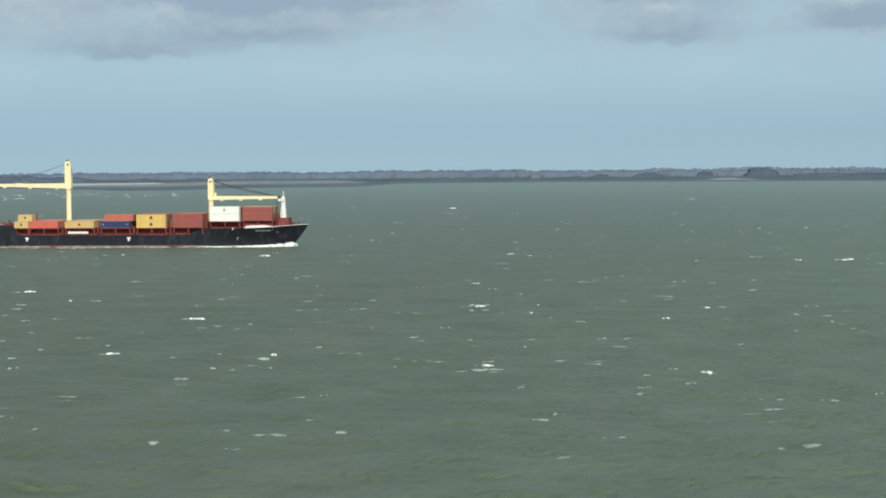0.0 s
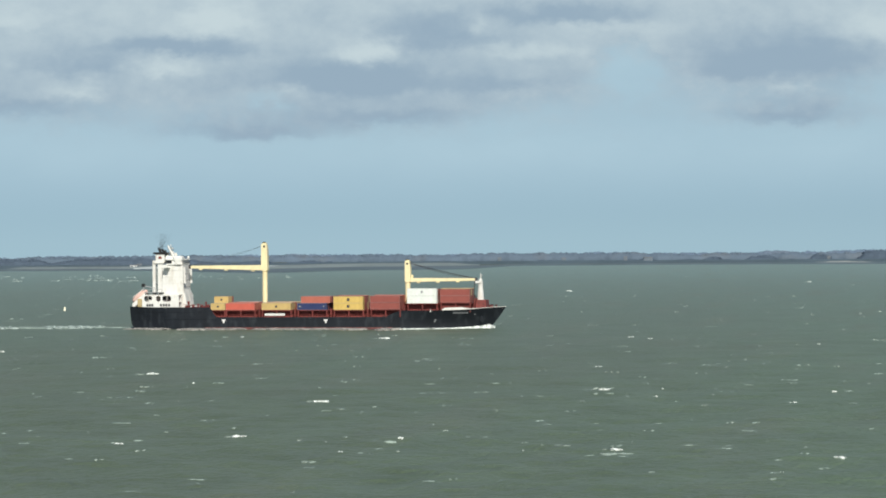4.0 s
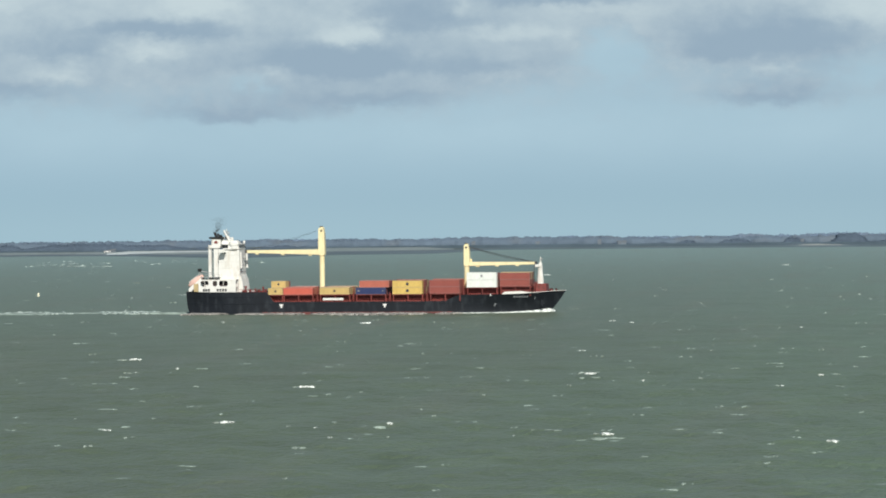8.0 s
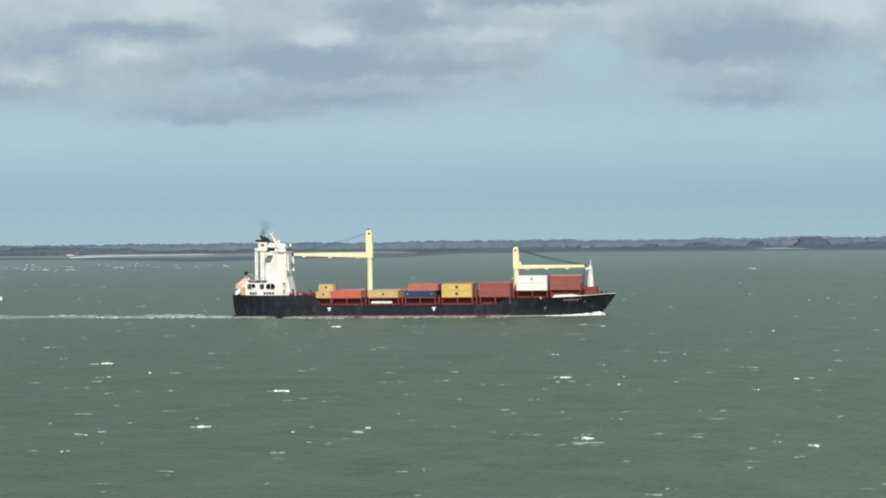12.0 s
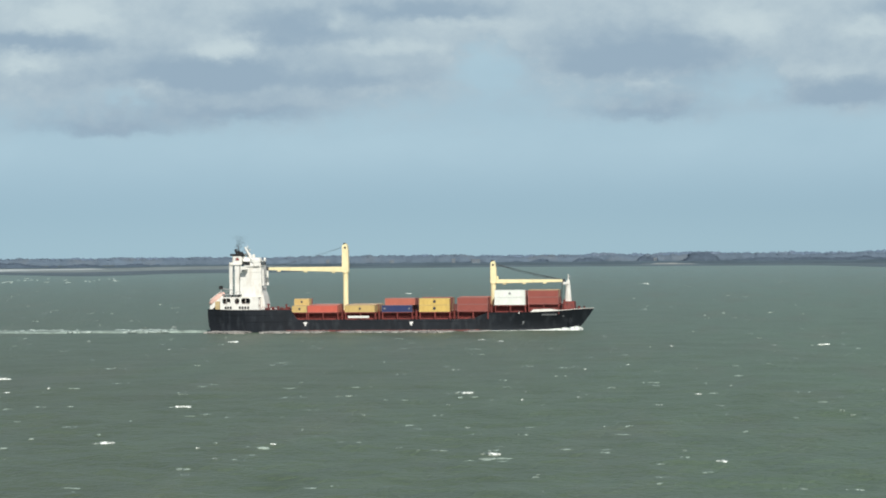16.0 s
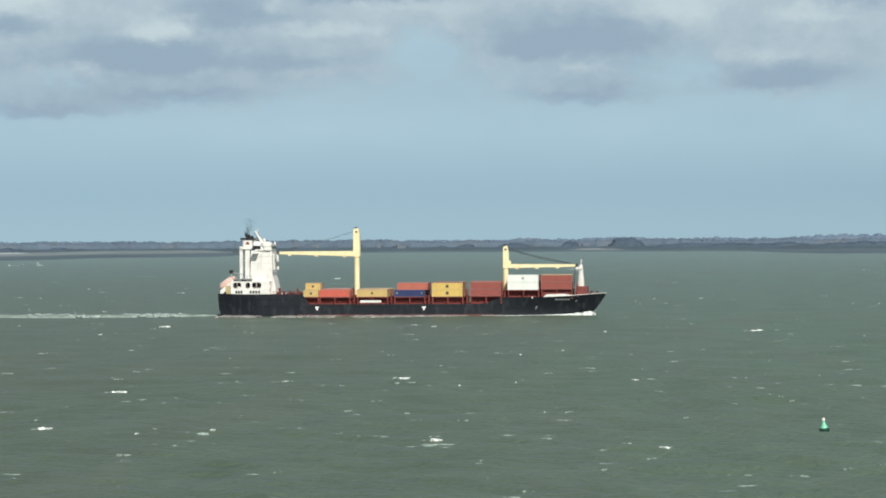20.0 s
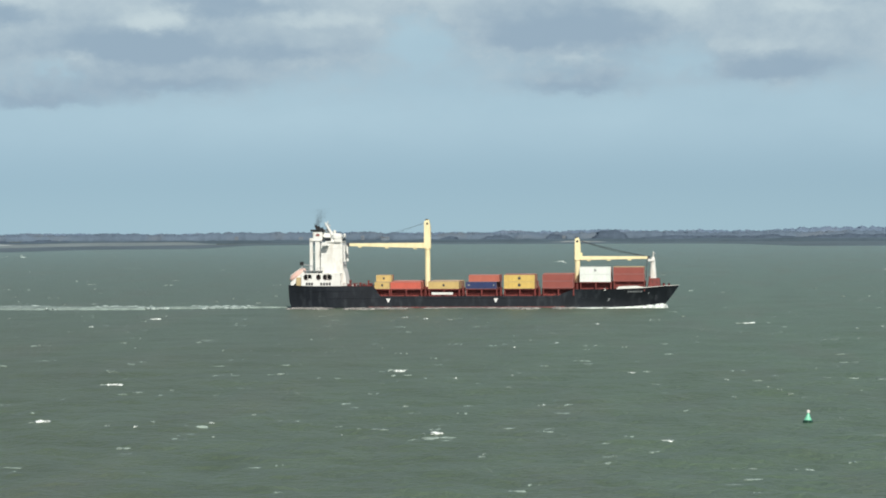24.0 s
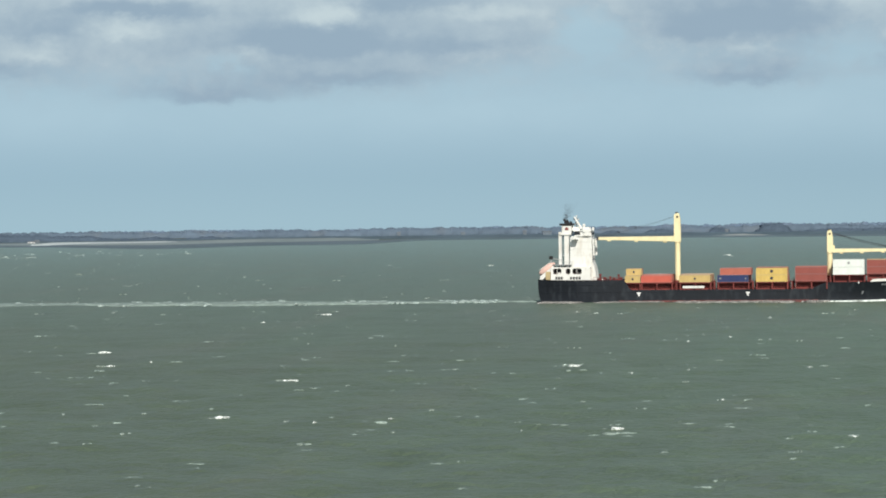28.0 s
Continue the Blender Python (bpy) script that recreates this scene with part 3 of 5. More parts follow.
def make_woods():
    # each belt's colour holds its own amount of haze
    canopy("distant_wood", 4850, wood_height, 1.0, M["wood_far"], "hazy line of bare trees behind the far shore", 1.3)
    canopy("middle_wood", 4600, lambda a: wood_height(a + 40) - 2.5, 0.8, M["wood_mid"], "belt of trees behind the dike, greyed by painted haze", 6.1)
    canopy("shore_bushes", 4240, bush_height, 1.0, M["wood_near"], "dark low bushes and hedges behind the dike, tinted with haze", 9.7, crowns=1300)


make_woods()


def far_house(turn, r, wide, high, roof_high, label, wall=None):
    root = new("house")
    root.matrix_world = Matrix.Translation(polar(turn, r, 3.6)) @ pose(0, 0, 0, 0, 0, -turn + 8)
    tagged(root, label, "house", group="houses on the far shore")
    d = wide * 0.55
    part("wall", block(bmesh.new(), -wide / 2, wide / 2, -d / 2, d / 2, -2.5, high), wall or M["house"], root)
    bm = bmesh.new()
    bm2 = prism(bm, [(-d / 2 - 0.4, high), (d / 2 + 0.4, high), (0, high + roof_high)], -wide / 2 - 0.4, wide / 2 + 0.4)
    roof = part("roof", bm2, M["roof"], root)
    roof.matrix_basis = pose(0, 0, 0, 0, 0, 90)
    n = max(2, int(wide / 5))
    for i in range(n):
        x = -wide / 2 + wide * (i + 0.5) / n
        part("window", block(bmesh.new(), x - 0.8, x + 0.8, -d / 2 - 0.06, -d / 2 + 0.06, high * 0.35, high * 0.75), M["roof"], root)
    part("chimney", block(bmesh.new(), wide * 0.22, wide * 0.22 + 0.7, -0.4, 0.4, high + roof_high * 0.3, high + roof_high + 0.8), M["roof"], root)


for row in ((-14.9, 3780, 9, 2.4, 0.8, "white house with a grey roof on the sandy shore", M["mark"]), (-14.78, 3785, 6, 3.0, 1.6, "small grey house beside a white one on the sandy shore"),
            (-7.5, 4226, 5, 6.0, 1.6, "small pale house half hidden by bushes"), (-4.95, 4226, 5, 6.2, 1.8, "small pale house behind the dike"),
            (-4.5, 4226, 13, 5.6, 1.2, "long low pale barn behind the dike"), (-0.87, 4226, 4.5, 5.2, 1.6, "pale gabled house by the sand bank"),
            (-6.2, 4226, 6, 5.2, 1.4, "low pale farmhouse behind the dike")):
    far_house(*row)


# ------------------------------------------------------------------ the ship: x forward, y to port, z up from the waterline
ship = new("container_ship")
tagged(ship, "black-hulled container ship with white deckhouse and cream cranes", "cargo ship")


def top_z(a):
    z = 3.8 + 3.9 * smoothstep(-38.9, -42.4, a) + 0.3 * smoothstep(-66, -74, a)
    z += 2.5 * smoothstep(27.5, 36.0, a) + 0.2 * smoothstep(48, 58, a) + 1.0 * smoothstep(56, 74.8, a)
    return z


def half_deck(a):
    if a > 38:
        return 11.6 * max(0.012, 1 - ((a - 38) / 36.8) ** 2.3)
    return 11.6 - 1.3 * smoothstep(-58, -74.5, a)


def half_water(a):
    if a > 22:
        return 11.55 * max(0.008, 1 - ((a - 22) / 52.8) ** 1.75)
    return 11.55 - 2.6 * smoothstep(-55, -74.5, a)


def hull_point(a, z, out=0.0):
    """A point of the starboard shell (y negative) at station a and height z."""
    k = max(0.0, min(1.0, z / 8.0))
    y = half_water(a) + (half_deck(a) - half_water(a)) * k ** 1.4
    x = a
    if a > 22:
        x = 22 + (a - 22) * (68.6 + 6.2 * k ** 0.85 - 22) / 52.8
    if a < -66:
        x = a + 0.8 * (1 - k) ** 5 * ((-66 - a) / 9.1) ** 2
    return Vector((x, -(y + out), z))


STATIONS = [-75.1, -74.2, -72, -69, -65, -60, -54, -48, -44, -42.4, -41.9, -41.5, -41.1, -40.6, -40.0, -39.4, -38.8, -38.2, -37.6, -36, -28, -20, -12, -4, 4, 12, 20, 26, 29, 30, 31.5,
            33, 34.5, 36, 37, 40, 44, 48, 52, 56, 59, 62, 65, 67, 69, 70.5, 72, 73, 74, 74.8]


def shell(zs_of, out, a0=-80, a1=80, transom=True):
    bm = bmesh.new()
    sides = []
    st = [a for a in STATIONS if a0 <= a <= a1]
    for sign in (1, -1):
        rows = []
        for a in st:
            rows.append([bm.verts.new((p.x, p.y * sign, p.z)) for p in (hull_point(a, z, out) for z in zs_of(a))])
        for p, q in zip(rows, rows[1:]):
            for k in range(len(p) - 1):
                bm.faces.new((p[k], q[k], q[k + 1], p[k + 1]))
        sides.append(rows)
    if transom:
        for end in (0, -1):
            p, q = sides[0][end], sides[1][end]
            for k in range(len(p) - 1):
                bm.faces.new((p[k], q[k], q[k + 1], p[k + 1]))
    bmesh.ops.recalc_face_normals(bm, faces=bm.faces[:])
    return bm


def hull_levels(a):
    t = top_z(a)
    return [-3.0, -1.0, 0.0, 0.8, 1.6] + [1.6 + (t - 1.6) * k for k in (0.25, 0.5, 0.75, 1.0)]


hull = part("hull", shell(hull_levels, 0.0), M["hull"], ship, "black-painted steel hull with scuffed plates")
part("boot_topping", shell(lambda a: [-2.5, -1.0, -0.22], 0.03, -44, 34, False), M["boot"], hull, "dull red stripe at the waterline")


def deck_sheet(a0, a1, drop, name, material):
    bm = bmesh.new()
    rows = []
    for a in [a0] + [s for s in STATIONS if a0 < s < a1] + [a1]:
        z = top_z(a) - drop
        p = hull_point(a, z, -0.08)
        rows.append([bm.verts.new((p.x, p.y, z)), bm.verts.new((p.x, -p.y, z))])
    for p, q in zip(rows, rows[1:]):
        bm.faces.new((p[0], q[0], q[1], p[1]))
    bmesh.ops.recalc_face_normals(bm, faces=bm.faces[:])
    return part(name, bm, material, ship)


deck_sheet(-74.4, -42.6, 1.1, "poop_deck", M["oxide"])
deck_sheet(-42.6, 31, 0.15, "main_deck", M["oxide"])
deck_sheet(31, 74.0, 1.0, "forecastle_deck", M["oxide"])
part("bulkhead", block(bmesh.new(), -42.6, -42.3, -11.3, 11.3, 3.4, 6.8), M["oxide"], ship)
# white capping along the forecastle bulwark
bm = bmesh.new()
for sign in (1, -1):
    rows = []
    for a in [51.4, 51.8, 52.4, 54, 56, 59, 62, 65, 67, 69, 70.5, 72, 73, 74, 74.8]:
        wide = 0.8 * smoothstep(51.4, 52.6, a) * smoothstep(63.0, 58.5, a) + 0.16
        z = top_z(a)
        p = hull_point(a, z - 0.05, 0.05)
        q, r = p + Vector((0, 0, wide)), p + Vector((0, 0.14, wide))
        rows.append([bm.verts.new((v.x, v.y * sign, v.z)) for v in (p, q, r)])
    for p, q in zip(rows, rows[1:]):
        bm.faces.new((p[0], q[0], q[1], p[1]))
        bm.faces.new((p[1], q[1], q[2], p[2]))
bmesh.ops.recalc_face_normals(bm, faces=bm.faces[:])
part("bulwark_capping", bm, M["white"], hull, "white wave-breaker and capping on the bow")


def hull_patch(name, outline, material, label=""):
    """A thin painted plate laid on the starboard shell; outline in x, z."""
    bm = bmesh.new()
    vs = [bm.verts.new(hull_point(x, z, 0.045)) for x, z in outline]
    bm.faces.new(vs)
    ex = bmesh.ops.extrude_face_region(bm, geom=bm.faces[:])
    bmesh.ops.translate(bm, verts=[v for v in ex["geom"] if isinstance(v, bmesh.types.BMVert)], vec=(0, 0.03, 0))
    bmesh.ops.recalc_face_normals(bm, faces=bm.faces[:])
    return part(name, bm, material, hull, label)


for x in (-36.3, 5.0):
    hull_patch("tug_mark", [(x - 0.85, 2.75), (x - 0.62, 2.9), (x + 0.62, 2.9), (x + 0.85, 2.75), (x + 0.3, 1.95), (x + 0.3, 1.45), (x - 0.3, 1.45), (x - 0.3, 1.95)],
               M["mark"], "white painted arrow mark")
hull_patch("bow_mark", [(49.5, 2.75), (50.6, 2.75), (50.3, 2.2), (50.3, 1.6), (49.8, 1.6), (49.8, 2.2)], M["faded"], "worn grey mark")
hull_patch("bow_mark", [(64.6, 4.9), (65.0, 4.9), (65.0, 4.3), (64.6, 4.3)], M["faded"], "worn grey mark")
for x0, x1 in ((56.2, 57.0), (57.2, 58.0), (58.2, 59.1), (59.3, 60.0), (60.2, 60.9), (61.2, 61.9)):
    hull_patch("name_bar", [(x0, 5.55), (x1, 5.55), (x1, 4.95), (x0, 4.95)], M["faded"], "faded lettering bar")
# weld and fender ribs along the shell
for z in (2.95, 5.6):
    bm = bmesh.new()
    a = -74
    prev = None
    while a <= (-43 if z > 3 else 46):
        ring = [bm.verts.new(hull_point(a, zz, o)) for zz, o in ((z - 0.09, 0.0), (z - 0.05, 0.08), (z + 0.05, 0.08), (z + 0.09, 0.0))]
        if prev:
            for k in range(3):
                bm.faces.new((prev[k], ring[k], ring[k + 1], prev[k + 1]))
        prev = ring
        a += 4
    part("rubbing_strake", bm, M["hull"], hull)

# hatch coamings, covers and cargo posts; bays: start, base height, outer rows used
BAYS = [(-41.6, 6.1, 6.6), (-35.5, 12.2, 6.6), (-20.9, 12.2, 6.6), (-6.5, 12.2, 6.6), (8.1, 12.2, 6.6), (22.8, 12.2, 6.8), (36.9, 12.2, 9.0), (49.5, 12.2, 9.3)]
ROWS = {0: 9, 1: 9, 2: 9, 3: 9, 4: 9, 5: 9, 6: 7, 7: 5}
for i, (x, long, z) in enumerate(BAYS):
    half = ROWS[i] * 2.55 / 2
    inner = max(half - 2.6, 5.0)
    floor_z = top_z(x + long / 2) - (0.2 if x < 30 else 1.1)
    part("hatch_coaming", block(bmesh.new(), x + 0.2, x + long - 0.2, -inner, inner, floor_z, z - 0.75, 0.05), M["oxide"], ship)
    part("hatch_cover", block(bmesh.new(), x - 0.1, x + long + 0.1, -half + 0.9, half - 0.9, z - 0.75, z - 0.12, 0.06), M["oxide"], ship)
    n = 3 if long > 8 else 2
    for s in (-1, 1):
        for k in range(n):
            px = x + 0.35 + (long - 0.7) * k / (n - 1)
            bm = bmesh.new()
            block(bm, px - 0.22, px + 0.22, s * (half - 0.35) - 0.25, s * (half - 0.35) + 0.25, floor_z, z - 0.12, 0.03)
            part("cargo_post", bm, M["oxide"], ship)
        bm = block(bmesh.new(), x, x + long, s * (half - 0.35) - 0.25, s * (half - 0.35) + 0.25, z - 0.32, z - 0.02)
        part("bearer", bm, M["oxide"], ship)
        for k in range(4):
            px = x + 1.0 + (long - 2.0) * k / 3
            part("coaming_stay", block(bmesh.new(), px - 0.08, px + 0.08, s * inner - 0.5, s * inner + 0.5, floor_z, z - 1.0, 0, (1, 0.6)), M["oxide"], ship)
# lashing bridges in the gaps between bays
for x in (-22.0, -7.6, 6.9, 21.6, 36.0):
    for s in (-1, 1):
        bm = bmesh.new()
        fz = top_z(x) - (0.2 if x < 30 else 1.2)
        block(bm, x - 0.35, x + 0.35, s * 9.3 - 1.6, s * 9.3 + 1.6, fz, fz + 3.2, 0.04, (0.8, 1))
        part("deck_locker", bm, M["oxide"], ship)
        bm = bmesh.new()
        tube(bm, (x, s * 10.9, fz), (x, s * 10.9, fz + 4.2), 0.12, n=6)
        part("vent_post", bm, M["oxide"], ship)


def rail(x0, x1, y, z, material, n):
    for k in range(n + 1):
        px = x0 + (x1 - x0) * k / n
        part("rail_post", tube(bmesh.new(), (px, y, z), (px, y, z + 1.1), 0.05, n=5), material, ship)
    for dz in (0.55, 1.1):
        part("rail", tube(bmesh.new(), (x0, y, z + dz), (x1, y, z + dz), 0.045, n=5), material, ship)


rail(-37.4, 29.5, -11.35, 3.7, M["oxide"], 28)

# ---- aft deck gear, between the deckhouse and the first bay
for x, h, r in ((-51.2, 3.4, 0.5), (-49.6, 2.0, 0.7), (-47.4, 2.4, 0.45), (-46.0, 1.9, 0.6), (-44.2, 3.2, 0.4), (-43.3, 2.1, 0.7)):
    bm = lathe(bmesh.new(), [(r * 1.3, 6.55), (r * 1.3, 6.8), (r * 0.7, 6.9), (r * 0.7, 6.6 + h * 0.8), (r * 1.2, 6.65 + h * 0.85), (r * 0.9, 6.6 + h)], 10, x, -9.0 + 0.3 * math.sin(x))
    part("deck_ventilator", bm, M["oxide"], ship)
for x, l, h in ((-52.4, 1.8, 1.5), (-49.0, 2.6, 0.9), (-45.6, 2.2, 1.2)):
    part("deck_locker", block(bmesh.new(), x, x + l, -10.2, -8.6, 6.6, 6.9 + h, 0.08), M["oxide"], ship)
for k in range(7):
    x = -53.6 + 1.75 * k
    part("rail_post", tube(bmesh.new(), (x, -10.9, 7.6), (x, -10.9, 8.75), 0.05, n=5), M["oxide"], ship)
part("rail", tube(bmesh.new(), (-53.6, -10.9, 8.72), (-43.1, -10.9, 8.72), 0.06, n=5), M["oxide"], ship)
part("store_house", block(bmesh.new(), -54.6, -50.6, -5.0, 5.0, 6.5, 8.0, 0.1), M["white"], ship)
part("winch", lathe(bmesh.new(), [(0.8, 6.6), (0.8, 6.9), (0.45, 7.0), (0.45, 7.7), (0.7, 7.8)], 12, -46.6, -5.5), M["oxide"], ship)

# ---- deckhouse
house = part("deckhouse", block(bmesh.new(), -63.6, -54.4, -5.2, 5.2, 6.5, 24.2, 0.15, (0.90, 0.96)), M["white"], ship, "tall white accommodation tower")
for k in range(6):
    z = 9.2 + 2.6 * k
    part("deck_ledge", block(bmesh.new(), -63.6 + 0.07 * k, -54.4 - 0.07 * k, -5.19, 5.19, z, z + 0.08), M["white"], house)
for k in range(5):
    z = 10.2 + 2.6 * k
    for y in (-3.6, -1.2, 1.2, 3.6):
        part("window", block(bmesh.new(), -54.7 - 0.07 * k, -54.36 - 0.07 * k, y - 0.25, y + 0.25, z, z + 0.4), M["dark"], house)
bridge = part("bridge", block(bmesh.new(), -61.6, -54.8, -5.6, 5.6, 24.2, 26.3, 0.35, (0.94, 0.96)), M["white"], ship, "white wheelhouse")
part("bridge_wing", block(bmesh.new(), -62.4, -60.0, -8.6, 8.6, 23.2, 23.5, 0.05), M["white"], bridge)
for s in (-1, 1):
    part("wing_bulwark", block(bmesh.new(), -62.3, -60.1, s * 8.5 - 0.1, s * 8.5 + 0.1, 23.5, 24.5, 0.04), M["white"], bridge)
    part("bridge_window", block(bmesh.new(), -61.6, -59.2, s * 5.55 - 0.12, s * 5.55 + 0.12, 25.0, 26.1), M["dark"], bridge)
    part("side_locker", block(bmesh.new(), -58.0, -55.4, s * 5.6 - 0.35, s * 5.6 + 0.35, 24.3, 26.6, 0.3), M["white"], bridge)
    part("flared_base", prism(bmesh.new(), [(-54.6, 6.5), (-53.2, 6.5), (-53.4, 10.2), (-54.0, 13.0), (-54.9, 15.4)], s * 2.6 - 2.4, s * 2.6 + 2.4), M["white"], house)
    part("vent_trunk", tube(bmesh.new(), (-54.1, s * 4.6, 17.0), (-54.3, s * 4.6, 23.4), 0.42, 0.36, 8), M["white"], house)
for y in np.linspace(-4.5, 4.5, 6):
    part("bridge_window", block(bmesh.new(), -55.2, -54.8, y - 0.5, y + 0.5, 24.9, 25.8), M["dark"], bridge)
part("bridge_roof", block(bmesh.new(), -61.8, -54.7, -5.8, 5.8, 26.3, 26.5, 0.08), M["white"], bridge)
part("radome", lathe(bmesh.new(), [(0.4, 26.4), (0.4, 27.8), (0.55, 28.0), (0.55, 28.9), (0.25, 29.2)], 14, -57.9, -4.0), M["white"], bridge, smooth=True)
part("roof_tank", block(bmesh.new(), -58.8, -55.0, -6.1, -1.0, 25.3, 27.9, 0.75), M["white"], bridge)
part("radome", lathe(bmesh.new(), [(0.3, 26.4), (0.3, 26.9), (0.45, 27.1), (0.45, 27.5), (0.2, 27.8)], 12, -55.3, 4.6), M["white"], bridge, smooth=True)
mast = part("signal_mast", tube(bmesh.new(), (-61.2, 0, 26.8), (-61.2, 0, 32.6), 0.34, 0.14, 8), M["white"], ship, "thin white signal mast with radar bars")
for z, w in ((29.0, 2.4), (30.3, 1.8), (31.4, 1.2)):
    part("yard", block(bmesh.new(), -61.2 - w / 2, -61.2 + w / 2, -1.6, 1.6, z, z + 0.16), M["grey"], mast)
part("radar_bar", block(bmesh.new(), -62.5, -60.1, -0.25, 0.25, 30.75, 31.1, 0.05), M["white"], mast)
for y in (-2.4, 0.0, 2.4):
    part("stay", tube(bmesh.new(), (-58.4, y, 26.4), (-61.0, y * 0.2, 30.4), 0.2, 0.14, n=6), M["white"], mast)
part("stay", tube(bmesh.new(), (-63.0, -1.4, 26.6), (-61.3, 0, 30.2), 0.14, n=6), M["white"], mast)
part("mast_brace", tube(bmesh.new(), (-62.0, -1.2, 32.0), (-58.9, -3.2, 27.2), 0.30, 0.60, 8), M["white"], mast, "sloping white brace")
part("flag_locker", block(bmesh.new(), -62.6, -59.4, -3.4, 3.4, 26.4, 28.0, 0.2, (0.8, 0.9)), M["white"], mast)

# ---- lower house with its open windows
lower = part("lower_house", block(bmesh.new(), -69.6, -55.0, -6.4, 6.4, 6.5, 12.4, 0.1), M["white"], ship, "white lower deckhouse with open side galleries")
part("gallery_roof", block(bmesh.new(), -70.2, -55.0, -9.9, 9.9, 12.4, 12.62, 0.05), M["white"], lower)
PORTS = ((-69.3, -66.1), (-64.4, -62.6), (-61.8, -58.3))
for s in (-1, 1):
    y0, y1 = sorted((s * 9.9, s * 9.74))
    bm = block(bmesh.new(), -70.2, -55.0, y0, y1, 6.5, 9.95)
    block(bm, -70.2, -55.0, y0, y1, 12.15, 12.4)
    edges = [-70.2] + [x for port in PORTS for x in port] + [-55.0]
    for x0, x1 in zip(edges[::2], edges[1::2]):
        block(bm, x0, x1, y0, y1, 9.95, 12.15)
    for x0, x1 in PORTS:
        for x, dx in ((x0, 0.5), (x1, -0.5)):
            for z, dz in ((9.95, 0.5), (12.15, -0.5)):
                prism(bm, [(x, z), (x + dx, z), (x, z + dz)], y0, y1)
    wall = part("gallery_wall", bm, M["white"], lower, "white side screen with three rounded openings")
    for x0, x1 in PORTS:
        if x1 - x0 > 2:
            part("mullion", block(bmesh.new(), (x0 + x1) / 2 - 0.08, (x0 + x1) / 2 + 0.08, y0 + 0.03, y1 - 0.03, 9.95, 12.15), M["white"], wall)
    part("gallery_floor", block(bmesh.new(), -70.1, -55.1, min(s * 9.74, s * 6.4), max(s * 9.74, s * 6.4), 9.45, 9.6), M["oxide"], lower)
    part("gallery_locker", block(bmesh.new(), -67.6, -66.6, s * 8.6 - 0.5, s * 8.6 + 0.5, 9.6, 10.6, 0.08), M["white"], lower)
    # dark panels on the inner wall, one behind each opening
    for x0, x1 in ((-69.2, -65.6), (-64.2, -61.0), (-60.6, -57.4)):
        part("gallery_dark_panel", block(bmesh.new(), x0, x1, min(s * 6.36, s * 6.46), max(s * 6.36, s * 6.46), 10.4, 12.0), M["dark"], lower)
for x in (-68.0, -67.0, -66.0, -62.4, -61.3, -60.2, -59.1):
    part("window", block(bmesh.new(), x - 0.38, x + 0.38, -9.96, -9.85, 8.0, 9.0), M["dark"], lower)
part("upper_platform", block(bmesh.new(), -69.6, -62.4, -9.0, 9.0, 13.4, 13.6, 0.05), M["grey"], ship)
for x in (-69.2, -66.5, -63.8):
    for y in (-8.7, 8.7):
        part("platform_leg", tube(bmesh.new(), (x, y, 12.5), (x, y, 13.5), 0.14, n=6), M["grey"], ship)
for x in (-69.4, -67.6, -65.8, -64.0, -62.2):
    part("rail_post", tube(bmesh.new(), (x, -8.9, 13.6), (x, -8.9, 14.8), 0.07, n=5), M["grey"], ship)
part("rail", tube(bmesh.new(), (-69.4, -8.9, 14.7), (-62.2, -8.9, 14.7), 0.07, n=5), M["grey"], ship)
davit = part("davit", tube(bmesh.new(), (-70.2, -7.5, 12.0), (-70.2, -7.5, 16.2), 0.3, 0.24, 8), M["grey"], ship)
part("davit_arm", tube(bmesh.new(), (-70.2, -7.5, 16.0), (-65.6, -7.5, 15.3), 0.24, 0.14, 8), M["grey"], davit)
part("davit_head", block(bmesh.new(), -71.0, -69.6, -8.0, -7.0, 15.7, 17.0, 0.1), M["black"], davit)
part("beige_locker", block(bmesh.new(), -72.2, -70.4, -9.6, -7.0, 6.6, 11.0, 0.08), M["beige"], ship)
# ramp of the free-fall boat, sloping over the stern
ramp = part("boat_ramp", prism(bmesh.new(), [(-74.4, 7.6), (-73.7, 7.6), (-69.3, 12.0), (-69.3, 13.3), (-74.4, 9.2)], -9.2, -8.5), M["white"], ship, "white sloping launching ramp")
part("ramp_side", prism(bmesh.new(), [(-74.4, 7.6), (-73.7, 7.6), (-69.3, 12.0), (-69.3, 13.3), (-74.4, 9.2)], -5.3, -4.6), M["white"], ramp)
part("ramp_floor", prism(bmesh.new(), [(-74.2, 8.2), (-69.3, 12.2), (-69.3, 12.45), (-74.2, 8.45)], -8.5, -5.3), M["white"], ramp)

# ---- funnel on open legs
funnel = part("funnel", block(bmesh.new(), -66.6, -62.8, -3.6, 3.6, 25.3, 28.6, 0.3), M["white"], ship, "white funnel casing with a red emblem and black top")
for x, w in ((-67.25, 0.62), (-64.75, 0.95)):
    part("funnel_leg", block(bmesh.new(), x - w, x + w, -3.4, -1.6, 12.4, 26.1, 0.12), M["white"], funnel)
part("pipe_bend", tube(bmesh.new(), (-67.3, -2.5, 24.2), (-66.3, -2.5, 25.6), 0.6, 0.6, 10), M["white"], funnel)
for z in (17.0, 20.5):
    part("leg_brace", block(bmesh.new(), -66.7, -65.6, -2.9, -2.1, z, z + 0.3), M["grey"], funnel)
part("funnel_platform", block(bmesh.new(), -67.5, -63.0, -3.9, 3.9, 24.9, 25.7, 0.1), M["white"], funnel)
